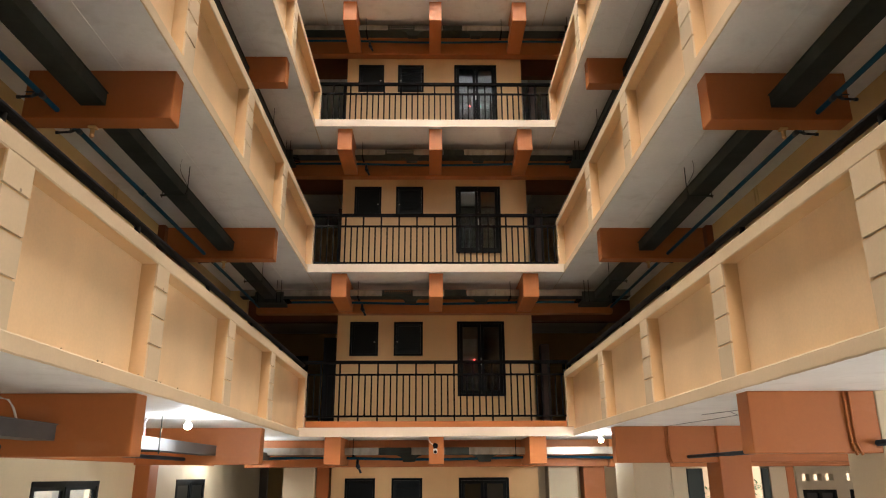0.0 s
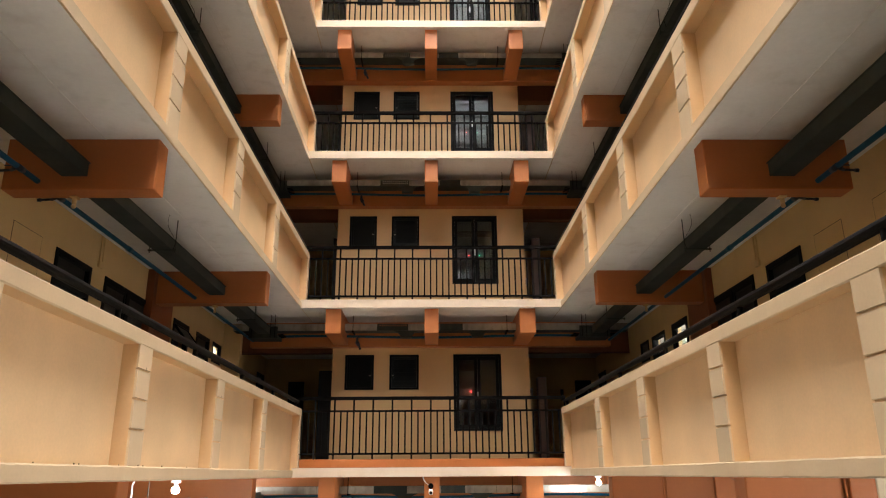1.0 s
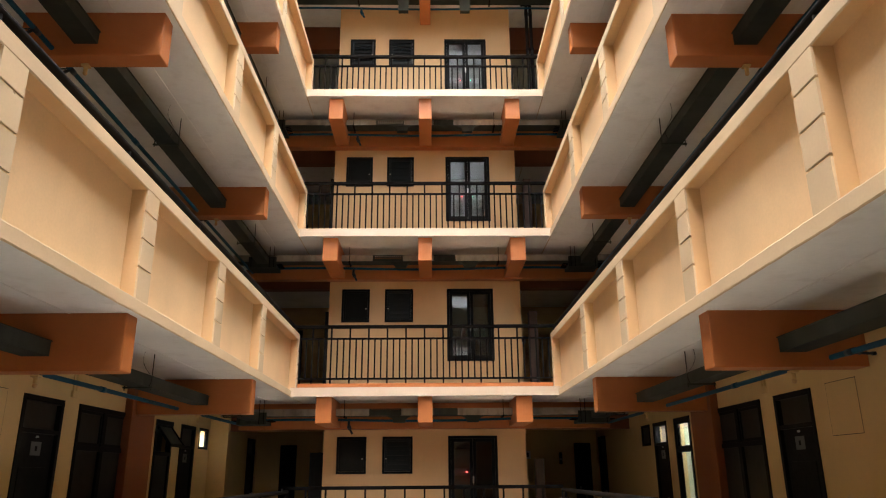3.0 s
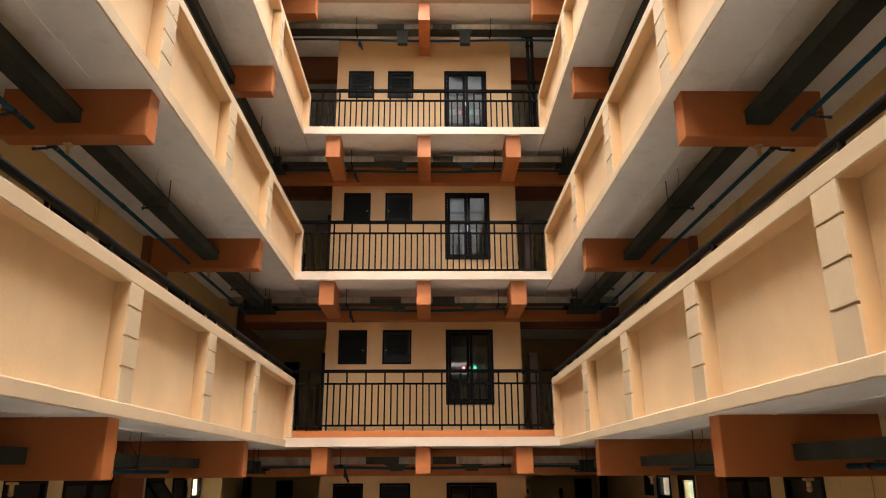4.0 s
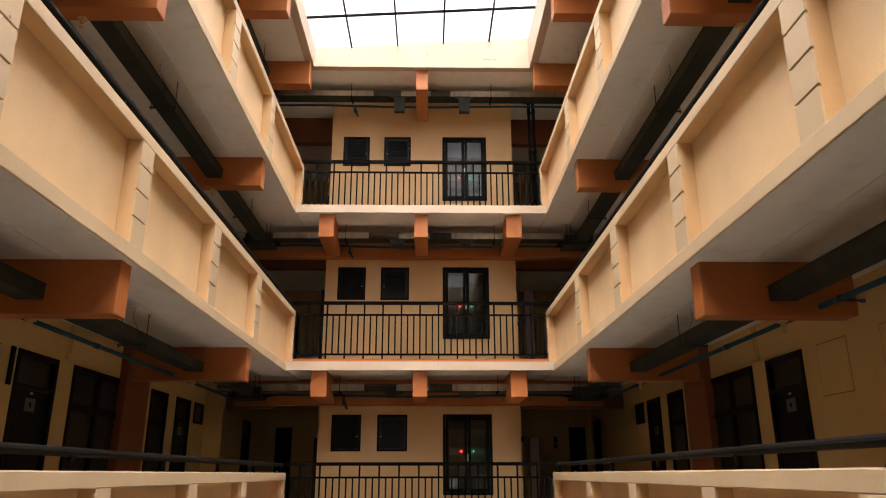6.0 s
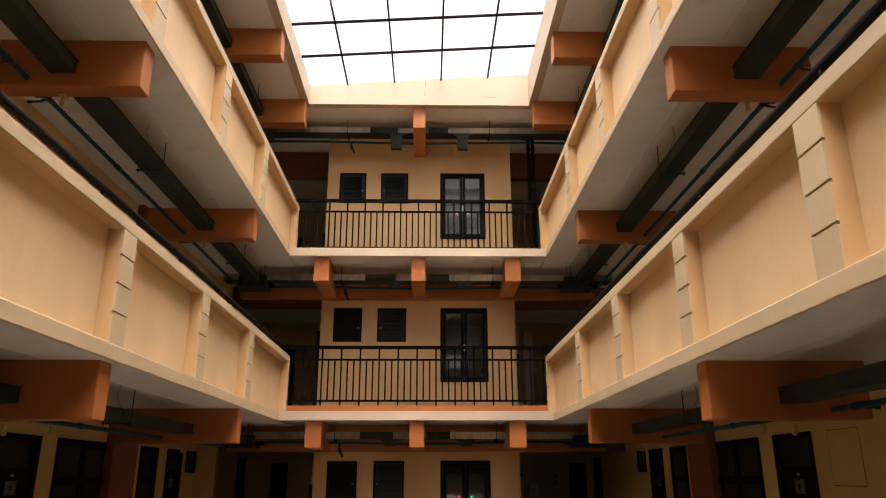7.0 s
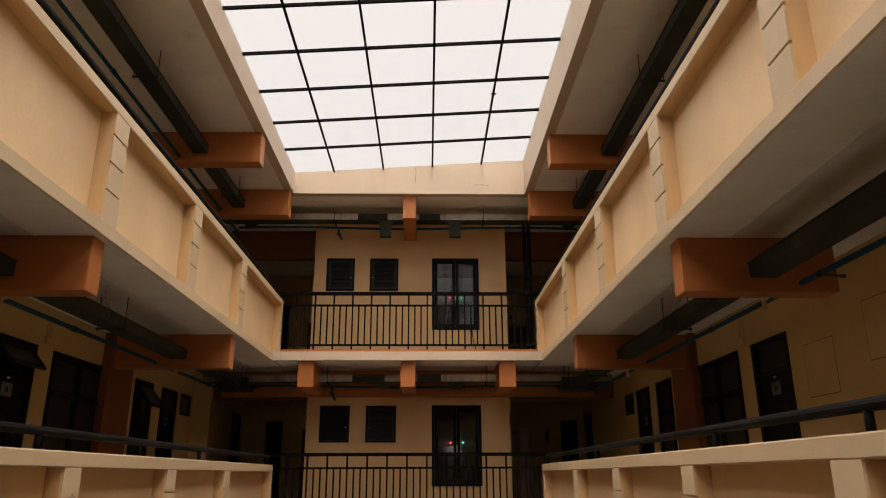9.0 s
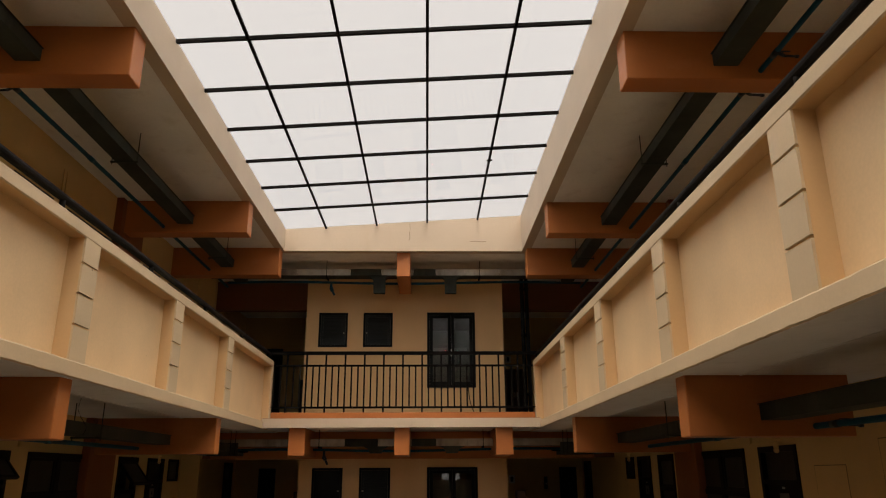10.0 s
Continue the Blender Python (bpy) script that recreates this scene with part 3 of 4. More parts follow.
def window(side, y0, y1, lights, open_sash=None, curtain=False, glass=None):
    glass = glass or (CLEAR if curtain else OBSCURE)
    x = edge(side, GAL)
    z0, zt, z1 = 0.95, 1.93, HEAD
    ob = thing("window", (x, (y0 + y1) / 2, z0), "dark aluminium casement window with a transom light" + (", one sash tilted open" if open_sash is not None else ""),
               "window", "corridor windows", "structure")
    bm = bmesh.new()
    d0, d1 = edge(side, GAL - 0.015), edge(side, GAL + 0.07)
    step = (y1 - y0) / lights
    box(bm, d0, d1, y0, y1, z0, z0 + 0.06, bevel=0.003)
    box(bm, d0, d1, y0, y1, z1 - 0.06, z1, bevel=0.003)
    box(bm, d0, d1, y0, y1, zt - 0.03, zt + 0.03, bevel=0.003)
    for k in range(lights + 1):
        y = y0 + k * step
        w0, w1 = (0, 0.06) if k == 0 else (-0.06, 0) if k == lights else (-0.045, 0.045)
        box(bm, d0 - 0.002, d1 + 0.002, y + w0, y + w1, z0, z1, bevel=0.003)
    part("frame", bm, FRAME, ob)
    for k in range(lights):
        a, b = y0 + k * step + 0.05, y0 + (k + 1) * step - 0.05
        part("pane", solid((edge(side, GAL + 0.02), edge(side, GAL + 0.026), a, b, z0 + 0.06, zt - 0.03)), glass, ob)
        bm = bmesh.new()
        for c, d, e, f in ((a, a + 0.035, zt + 0.03, z1 - 0.06), (b - 0.035, b, zt + 0.03, z1 - 0.06), (a + 0.035, b - 0.035, zt + 0.03, zt + 0.065), (a + 0.035, b - 0.035, z1 - 0.095, z1 - 0.06)):
            box(bm, edge(side, GAL), edge(side, GAL + 0.035), c, d, e, f)
        gl = solid((edge(side, GAL + 0.015), edge(side, GAL + 0.020), a + 0.035, b - 0.035, zt + 0.065, z1 - 0.095))
        if k == open_sash:
            turn = Matrix.Translation((x, 0, z1 - 0.06)) @ Matrix.Rotation(radians(38) * side, 4, "Y") @ Matrix.Translation((-x, 0, -(z1 - 0.06)))
            bm.transform(turn), gl.transform(turn)
        sash = part("sash", bm, FRAME, ob)
        part("pane", gl, glass, sash)
    if curtain:
        bm = bmesh.new()
        n = 40
        rows = [[bm.verts.new((edge(side, GAL + 0.16 + 0.02 * math.sin(j * 1.7)), y0 + 0.02 + (y1 - y0 - 0.04) * j / n, zz)) for j in range(n + 1)] for zz in (z0 + 0.05, z1 - 0.12)]
        for j in range(n):
            bm.faces.new((rows[0][j], rows[0][j + 1], rows[1][j + 1], rows[1][j]))
        part("curtain", bm, CURTAIN, ob, "drawn cream curtain", True)
    return ob


def small_window(side, glass=GLASS):
    y0, y1 = SMALL
    z0 = 2.06
    ob = thing("window", (edge(side, GAL), (y0 + y1) / 2, z0), "small dark ventilation window near the ceiling", "window", "small corridor windows", "structure")
    bm = bmesh.new()
    for a, b, c, e in ((y0, y0 + 0.045, z0, HEAD), (y1 - 0.045, y1, z0, HEAD), (y0 + 0.045, y1 - 0.045, z0, z0 + 0.045), (y0 + 0.045, y1 - 0.045, HEAD - 0.045, HEAD)):
        box(bm, edge(side, GAL - 0.012), edge(side, GAL + 0.06), a, b, c, e, bevel=0.003)
    part("frame", bm, FRAME, ob)
    part("pane", solid((edge(side, GAL + 0.02), edge(side, GAL + 0.026), y0 + 0.045, y1 - 0.045, z0 + 0.045, HEAD - 0.045)), glass, ob)
    return ob


for side, word in SIDES:
    for i, z in enumerate(SILLS):
        on_level(door(side, *DOORS[0], tilted=side < 0 and i == 2), z)
    on_level(door(side, *DOORS[1], transom=CLEAR if side > 0 else None), SILLS[0])
    to_levels(door(side, *DOORS[1]), SILLS[1:])
    on_level(small_window(side, CLEAR if side < 0 else OBSCURE), SILLS[0])
    to_levels(small_window(side, OBSCURE), SILLS[1:])
    for i, z in enumerate(SILLS):
        on_level(window(side, *WINDOWS[0], 2), z)
        on_level(window(side, *WINDOWS[1], 1, open_sash=0 if side < 0 and i in (0, 2) else None, curtain=side > 0 and i == 0), z)
    to_levels(door(side, 17.90, 18.65, False, GAL + 0.16))


def back_door(x0, x1):
    y = 18.9
    ob = thing("door", ((x0 + x1) / 2, y, SLAB), "dark door in the yellow wall at the back of the corridor", "door", "corridor back doors", "structure")
    bm = bmesh.new()
    for a, b, c, e in ((x0, x0 + 0.05, SLAB, 2.3), (x1 - 0.05, x1, SLAB, 2.3), (x0 + 0.05, x1 - 0.05, 2.25, 2.3)):
        box(bm, a, b, y - 0.03, y, c, e, bevel=0.003)
    part("frame", bm, FRAME, ob)
    leaf = part("leaf", solid((x0 + 0.05, x1 - 0.05, y - 0.02, y - 0.002, SLAB, 2.25)), DOOR, ob)
    bm = bmesh.new()
    tube(bm, (x0 + 0.10, y - 0.02, 1.25), (x0 + 0.10, y - 0.06, 1.25), 0.012)
    ball(bm, (x0 + 0.10, y - 0.07, 1.25), 0.028)
    part("knob", bm, STEEL, leaf, "steel knob", True)
    return ob


to_levels(back_door(-3.72, -3.32))
to_levels(back_door(3.57, 3.98))
bm = solid((2.33, 2.48, 18.892, 18.898, 1.93, 2.12))
hook = thing("wall_fitting", (3.23, 18.88, 1.94), "narrow dark fitting on the yellow corridor wall", "fitting", "corridor fittings")
part("plate", solid((3.19, 3.265, 18.875, 18.90, 1.80, 2.08), bevel=0.006), BLACK, hook)
part("knob", solid((3.21, 3.245, 18.85, 18.875, 1.90, 1.94), bevel=0.004), STEEL, hook)
to_levels(hook)
notice = thing("notice", (2.405, 18.895, 2.02), "white paper notice on the yellow corridor wall", "notice", "corridor notices")
part("sheet", bm, PAPER, notice)
part("mark", solid((2.375, 2.435, 18.889, 18.892, 1.97, 2.08)), DOOR, notice)
to_levels(notice)


def hatch(x0, x1, knob_left, louvred=True):
    z0, z1 = 1.60, 2.275
    ob = thing("hatch", ((x0 + x1) / 2, WALLY, z0), ("dark louvred" if louvred else "flat black") + " service hatch door set in the cream wall", "hatch", "service hatches")
    bm = bmesh.new()
    y0, y1 = WALLY - 0.015, WALLY + 0.07
    for a, b, c, e in ((x0, x0 + 0.04, z0, z1), (x1 - 0.04, x1, z0, z1), (x0 + 0.04, x1 - 0.04, z0, z0 + 0.04), (x0 + 0.04, x1 - 0.04, z1 - 0.04, z1)):
        box(bm, a, b, y0, y1, c, e, bevel=0.003)
    part("frame", bm, FRAME, ob)
    bm = bmesh.new()
    a0, a1, c0, c1 = x0 + 0.043, x1 - 0.043, z0 + 0.043, z1 - 0.043
    w = 0.042
    for a, b, c, e in ((a0, a0 + w, c0, c1), (a1 - w, a1, c0, c1), (a0 + w, a1 - w, c0, c0 + w), (a0 + w, a1 - w, c1 - w, c1)):
        box(bm, a, b, WALLY - 0.008, WALLY + 0.03, c, e, bevel=0.003)
    leaf = part("leaf", bm, LOUVRE if louvred else FRAME, ob)
    first = None
    lo, hi = c0 + w, c1 - w
    n = 6 if louvred else 0
    if not louvred:
        part("panel", solid((a0 + w, a1 - w, WALLY + 0.004, WALLY + 0.02, lo, hi)), FRAME, leaf)
    for k in range(n):
        zc = lo + (hi - lo) * (k + 0.5) / n
        if first is None:
            bm = solid((a0 + w, a1 - w, WALLY + 0.008, WALLY + 0.016, zc - 0.055, zc + 0.055))
            c = Vector(((a0 + a1) / 2, WALLY + 0.012, zc))
            bm.transform(Matrix.Translation(c) @ Matrix.Rotation(radians(-24), 4, "X") @ Matrix.Translation(-c))
            first, zc0 = part("slat", bm, LOUVRE, leaf), zc
        else:
            repeat("slat", first, leaf, (0, 0, zc - zc0))
    kx = a0 + 0.028 if knob_left else a1 - 0.028
    bm = bmesh.new()
    tube(bm, (kx, WALLY, z0 + 0.27), (kx, WALLY - 0.03, z0 + 0.27), 0.007)
    box(bm, kx - 0.014, kx + 0.014, WALLY - 0.040, WALLY - 0.028, z0 + 0.26, z0 + 0.28, bevel=0.004)
    part("latch", bm, TRAY, leaf, "small bright latch")
    return ob


def service_window():
    x0, x1, z0, z1 = 0.34, 1.275, 0.82, 2.28
    ob = thing("service_window", ((x0 + x1) / 2, WALLY, z0), "tall two-leaf dark aluminium window of the service room", "window", "service windows")
    y0, y1 = WALLY - 0.018, WALLY + 0.08
    bm = bmesh.new()
    for a, b, c, e in ((x0, x0 + 0.05, z0, z1), (x1 - 0.05, x1, z0, z1), (x0 + 0.05, x1 - 0.05, z0, z0 + 0.05), (x0 + 0.05, x1 - 0.05, z1 - 0.05, z1)):
        box(bm, a, b, y0, y1, c, e, bevel=0.003)
    part("frame", bm, FRAME, ob)
    xm = (x0 + x1) / 2
    for a, b in ((x0 + 0.052, xm - 0.002), (xm + 0.002, x1 - 0.052)):
        bm = bmesh.new()
        w = 0.058
        for p, q, c, e in ((a, a + w, z0 + 0.052, z1 - 0.052), (b - w, b, z0 + 0.052, z1 - 0.052), (a + w, b - w, z0 + 0.052, z0 + 0.052 + w), (a + w, b - w, z1 - 0.052 - w, z1 - 0.052)):
            box(bm, p, q, WALLY - 0.006, WALLY + 0.035, c, e, bevel=0.003)
        leaf = part("leaf", bm, FRAME, ob)
        part("pane", solid((a + w, b - w, WALLY + 0.012, WALLY + 0.018, z0 + 0.052 + w, z1 - 0.052 - w)), GLASS, leaf)
    bm = bmesh.new()
    box(bm, xm - 0.012, xm + 0.012, WALLY - 0.035, WALLY - 0.006, 1.42, 1.55, bevel=0.004)
    part("handle", bm, STEEL, ob, "short steel handle")
    return ob


def switch_cabinet(x0, x1, y, lamp, lx):
    ob = thing("switch_cabinet", ((x0 + x1) / 2, y + 0.2, 0.15), "pale grey electrical cabinet with a small signal lamp", "cabinet", "switch cabinets")
    part("body", solid((x0, x1, y, y + 0.4, 0.15, 2.05), bevel=0.006), CABINET, ob)
    part("door", solid((x0 + 0.02, x1 - 0.02, y - 0.012, y, 0.25, 1.95), bevel=0.004), CABINET, ob)
    part("nameplate", solid((x0 + 0.05, x1 - 0.05, y - 0.015, y - 0.012, 1.55, 1.69)), WHITE, ob, "white plate")
    bm = bmesh.new()
    ball(bm, (lx, y - 0.02, 1.62), 0.0072)
    part("signal_lamp", bm, lamp, ob, "lit red lamp" if lamp is LED_RED else "lit green lamp", True)
    return ob


to_levels(hatch(-1.77, -1.21, False, False), [0.04] + LEVELS[:3])
on_level(hatch(-1.77, -1.21, False), LEVELS[3])
to_levels(hatch(-0.905, -0.335, True), [0.04] + LEVELS)
to_levels(service_window(), [0.04] + LEVELS)
to_levels(switch_cabinet(0.42, 0.78, 15.15, LED_RED, 0.715))
to_levels(switch_cabinet(0.84, 1.20, 15.15, LED_GREEN, 0.955), LEVELS[1:])


# ---- trays and pipes under the floors ----
def side_tray(side, metal=None, y_end=13.9):
    metal = metal or DARKTRAY
    d0, d1, z0, z1 = 0.64, 0.86, -0.36, -0.235
    ob = thing("cable_tray", (edge(side, 0.75), 4, z0), "dusty dark steel cable tray running along the gallery ceiling", "cable tray", "gallery cable trays")
    bm = bmesh.new()
    e = 0.006
    prof = [(d0 - 0.014, z1), (d0 - 0.014, z1 - e), (d0, z1 - e), (d0, z0), (d1, z0), (d1, z1 - e), (d1 + 0.014, z1 - e), (d1 + 0.014, z1),
            (d1 - e, z1), (d1 - e, z0 + e), (d0 + e, z0 + e), (d0 + e, z1)]
    ends = [[bm.verts.new((edge(side, d), y, z)) for d, z in prof] for y in (YN, y_end)]
    for k in range(len(prof)):
        m = (k + 1) % len(prof)
        bm.faces.new((ends[0][k], ends[0][m], ends[1][m], ends[1][k]))
    part("channel", bm, metal, ob)
    for k, (d, r) in enumerate(((0.69, 0.02), (0.735, 0.016), (0.78, 0.022), (0.82, 0.015))):
        bm = bmesh.new()
        tube(bm, (edge(side, d), YN, z0 + 0.03 + 0.006 * k), (edge(side, d), 13.8, z0 + 0.03 + 0.006 * k), r, 8)
        part("cable", bm, BLACK, ob, smooth=True)
    first = None
    for y in (12.25, 8.35, 4.0, -0.4, -4.8):
        if first is None:
            bm = bmesh.new()
            tube(bm, (edge(side, d0 - 0.035), y, -0.40), (edge(side, d0 - 0.035), y, 0), 0.006, 8)
            tube(bm, (edge(side, d1 + 0.035), y, -0.40), (edge(side, d1 + 0.035), y, 0), 0.006, 8)
            box(bm, edge(side, d0 - 0.05), edge(side, d1 + 0.05), y - 0.014, y + 0.014, -0.378, -0.362)
            first, yy = part("hanger", bm, DARKTRAY, ob), y
        else:
            repeat("hanger", first, ob, (0, y - yy, 0))
    return ob


def side_pipe(side, y_start=YN, y_end=14.05, taps=(10.95, 6.62, 5.95, 2.2, -2.2), joints=(8.2, 3.6, -0.5), paint=None):
    paint = paint or BLUE
    d, z = 1.06, -0.405
    ob = thing("water_pipe", (edge(side, d), 4, z), "blue water pipe with black branch taps along the gallery ceiling", "pipe", "gallery water pipes")
    bm = bmesh.new()
    tube(bm, (edge(side, d), y_start, z), (edge(side, d), y_end, z), 0.024)
    part("pipe", bm, paint, ob, smooth=True)
    first = None
    for y in taps:
        if first is None:
            bm = bmesh.new()
            tube(bm, (edge(side, d), y - 0.05, z), (edge(side, d), y + 0.05, z), 0.028)
            tube(bm, (edge(side, d), y - 0.02, z), (edge(side, d + 0.09), y + 0.03, z - 0.004), 0.015)
            tube(bm, (edge(side, d + 0.09), y + 0.03, z - 0.004), (edge(side, d + 0.21), y + 0.035, z - 0.008), 0.011)
            tube(bm, (edge(side, d + 0.19), y + 0.035, z - 0.008), (edge(side, d + 0.22), y + 0.035, z - 0.008), 0.016)
            tube(bm, (edge(side, d + 0.08), y + 0.03, z), (edge(side, d + 0.085), y + 0.03, z + 0.036), 0.006)
            box(bm, edge(side, d + 0.05), edge(side, d + 0.15), y + 0.024, y + 0.036, z + 0.034, z + 0.041)
            first, yy = part("tap", bm, NAVY, ob, "dark branch tap with a lever", True), y
        else:
            repeat("tap", first, ob, (0, y - yy, 0))
    joint = None
    for y in joints:
        if joint is None:
            bm = bmesh.new()
            tube(bm, (edge(side, d), y - 0.05, z), (edge(side, d), y + 0.05, z), 0.030)
            joint, yy = part("coupling", bm, paint, ob, smooth=True), y
        else:
            repeat("coupling", joint, ob, (0, y - yy, 0))
    return ob


def bulb_holder(side, y):
    x = edge(side, 0.80)
    ob = thing("bulb_holder", (x, y, -0.49), "small buff bulb holder under an orange beam, unlit", "lamp", "gallery bulb holders")
    part("back_plate", solid((x - 0.035, x + 0.035, y - 0.035, y + 0.035, -0.51, -0.49), bevel=0.005), WALL, ob)
    bm = bmesh.new()
    tube(bm, (x, y, -0.56), (x, y, -0.51), 0.019)
    part("socket", bm, WALL, ob, smooth=True)
    bm = bmesh.new()
    ball(bm, (x, y, -0.578), 0.022)
    part("bulb", bm, REVEAL, ob, "unlit buff bulb", True)
    return ob


def far_tray(reach=0.12):
    y0, y1, z0, z1 = 13.68, 13.96, -0.28, -0.155
    ob = thing("cable_tray", (0, 13.8, z0), "dull galvanised cable tray before the service block with two drops", "cable tray", "far cable trays")
    x0, x1 = edge(-1, 1.35), edge(1, 1.35)
    bm = bmesh.new()
    box(bm, x0, x1, y0, y1, z0, z0 + 0.006)
    box(bm, x0, x1, y1 - 0.006, y1, z0 + 0.006, z1)
    part("channel", bm, DARKTRAY, ob)
    # front cheek in separate lengths
    cuts = [x0, -2.1, -1.1, -0.52, -0.22, 0.08, 0.50, 1.05, 1.7, x1]
    for k, (a, b) in enumerate(zip(cuts, cuts[1:])):
        mat = DARKTRAY if k in (2, 5) else TRAY
        slots = [(a + 0.05 + 0.04 * m, a + 0.065 + 0.04 * m, z0 + r, z0 + r + 0.03) for m in range(13) for r in (0.035, 0.08)] if k == 2 and reach < 0.2 else []
        part("cheek", wall_mesh("y", y0 - 0.004, 0.006, a + 0.002, b - 0.002, z0, z1, slots), mat, ob, "slotted dark length" if slots else "")
    for xc in (-0.56, 0.78):
        bm = bmesh.new()
        prof = [(-0.24, z0), (-0.15, z0 - 0.035), (-0.115, z0 - 0.07), (-0.105, z0 - reach), (0.105, z0 - reach), (0.115, z0 - 0.07), (0.15, z0 - 0.035), (0.24, z0)]
        vs = [[bm.verts.new((xc + px, yy, pz)) for px, pz in prof] for yy in (y0 + 0.02, y0 + 0.13)]
        bm.faces.new(vs[0]), bm.faces.new(list(reversed(vs[1])))
        for i in range(len(prof)):
            j = (i + 1) % len(prof)
            bm.faces.new((vs[0][i], vs[1][i], vs[1][j], vs[0][j]))
        part("drop", bm, DARKTRAY, ob, "flared downward branch")
    for x in (-1.55, 1.33):
        bm = bmesh.new()
        tube(bm, (x, y0 - 0.012, z0 - 0.03), (x, y0 - 0.012, 0), 0.006, 8)
        box(bm, x - 0.015, x + 0.015, y0 - 0.02, y1 + 0.02, z0 - 0.03, z0 - 0.002)
        part("hanger", bm, BLACK, ob)
    return ob


def tray_junction(side):
    d0, d1 = (0.40, 0.97) if side > 0 else (0.50, 1.03)
    xm = edge(side, (d0 + d1) / 2)
    ob = thing("tray_junction", (xm, 13.72, -0.44), "dark cable tray corner box with sagging cables and hangers", "cable tray", "tray corners")
    part("box", solid((edge(side, d0), edge(side, d1), 13.56, 13.99, -0.43, -0.372), (edge(side, d0), edge(side, d1), 13.56, 13.57, -0.372, -0.22),
                      (edge(side, d1 - 0.01), edge(side, d1), 13.57, 13.99, -0.372, -0.22), bevel=0.003), DARKTRAY, ob)
    rnd = random.Random(11 + side)
    for k in range(5):
        bm = bmesh.new()
        y, sag = 13.60 + 0.07 * k, rnd.uniform(0.005, 0.03)
        pts = [(edge(side, d0 - 0.10 + (d1 - d0 + 0.2) * s / 8), y + 0.02 * math.sin(s), -0.36 - sag * math.sin(math.pi * s / 8)) for s in range(9)]
        sweep(bm, pts, 0.011, 6)
        part("cable", bm, BLACK, ob, smooth=True)
    for d in (d0 + 0.05, d0 + 0.13, d1 - 0.05):
        bm = bmesh.new()
        tube(bm, (edge(side, d), 13.555, -0.43), (edge(side, d), 13.555, 0.0), 0.006, 6)
        part("hanger", bm, BLACK, ob)
    return ob


def far_pipe(tap=NAVY):
    y, z = 14.02, -0.335
    ob = thing("water_pipe", (0, y, z), "blue water pipe before the service block with a short drop", "pipe", "far water pipes")
    x0, x1 = edge(-1, 1.04), edge(1, 1.04)
    cu = [Vector((x0 + (x1 - x0) * k / 16, y, z + 0.018 * math.sin(k * 0.6))) for k in range(17)]
    bm = bmesh.new()
    rings = [[bm.verts.new((p.x, p.y + 0.024 * math.cos(j * math.pi / 5), p.z + 0.024 * math.sin(j * math.pi / 5))) for j in range(10)] for p in cu]
    for a, b in zip(rings, rings[1:]):
        for j in range(10):
            bm.faces.new((a[j], a[(j + 1) % 10], b[(j + 1) % 10], b[j]))
    part("pipe", bm, BLUE, ob, smooth=True)
    bm = bmesh.new()
    x = -1.50
    tube(bm, (x, y, z), (x, y - 0.02, z - 0.10), 0.024)
    tube(bm, (x, y - 0.02, z - 0.10), (x + 0.03, y - 0.03, z - 0.17), 0.034)
    tube(bm, (x + 0.03, y - 0.03, z - 0.17), (x + 0.07, y - 0.03, z - 0.25), 0.020)
    box(bm, x - 0.02, x + 0.02, y - 0.09, y - 0.03, z - 0.15, z - 0.12)
    part("drop", bm, tap, ob, "short pipe drop with a valve", True)
    return ob


ceilings = LEVELS + [ROOF]
for side, word in SIDES:
    to_levels(side_tray(side), ceilings[1:])
    to_levels(side_pipe(side), ceilings[1:])
    for y in (6.385, 10.675):
        to_levels(bulb_holder(side, y), LEVELS[1:])
on_level(side_tray(-1, DULLTRAY), LEVELS[0])
# Ground floor pipes: blue pipe with the shadow put into its colour
on_level(side_pipe(-1, taps=(10.95,), paint=NAVY), LEVELS[0])
on_level(side_pipe(1, 6.08, 14.05, (12.9,), (8.2,), NAVY), LEVELS[0])
to_levels(far_tray(), LEVELS)
on_level(far_tray(0.33), ROOF)
# Drops below the roof have shade painted in; the lit top one is BLUE
to_levels(far_pipe(), LEVELS)
on_level(far_pipe(BLUE), ROOF)
for side, word in SIDES:
    to_levels(tray_junction(side), LEVELS[1:])

# two black stand pipes on the top floor
for x in (2.16, 2.25):
    bm = bmesh.new()
    tube(bm, (0, 0, 0), (0, 0, 2.78), 0.036)
    for z in (0.5, 1.6, 2.5):
        tube(bm, (0, 0, z - 0.03), (0, 0, z + 0.03), 0.044)
    tube(bm, (0, 0, 2.74), (-0.12, 0, 2.74), 0.036)
    ob = tagged(new("stand_pipe", mesh_of("stand_pipe", bm, BLACK, True)), "black upright stand pipe by the corridor mouth", "pipe", "stand pipes")
    ob.location = (x, 14.05, LEVELS[3] + 0.15)

# loose cable under the top service window
cu = bpy.data.curves.new("cable", "CURVE")
cu.dimensions, cu.bevel_depth, cu.bevel_resolution = "3D", 0.008, 2
sp = cu.splines.new("BEZIER")
sp.bezier_points.add(2)
for p, co in zip(sp.bezier_points, ((1.12, WALLY - 0.02, 12.56), (1.17, WALLY - 0.06, 12.2), (1.32, WALLY - 0.25, 11.86))):
    p.co, p.handle_left_type, p.handle_right_type = co, "AUTO", "AUTO"
cu.materials.append(BLACK)
tagged(new("cable", cu), "loose black cable hanging below the service window", "cable")


# ---- scored access panels and conduits on the corridor walls ----
JOINT = material("dirty_joint_line", (0.13, 0.085, 0.04), 0.8, vary=0.3, grain=60)


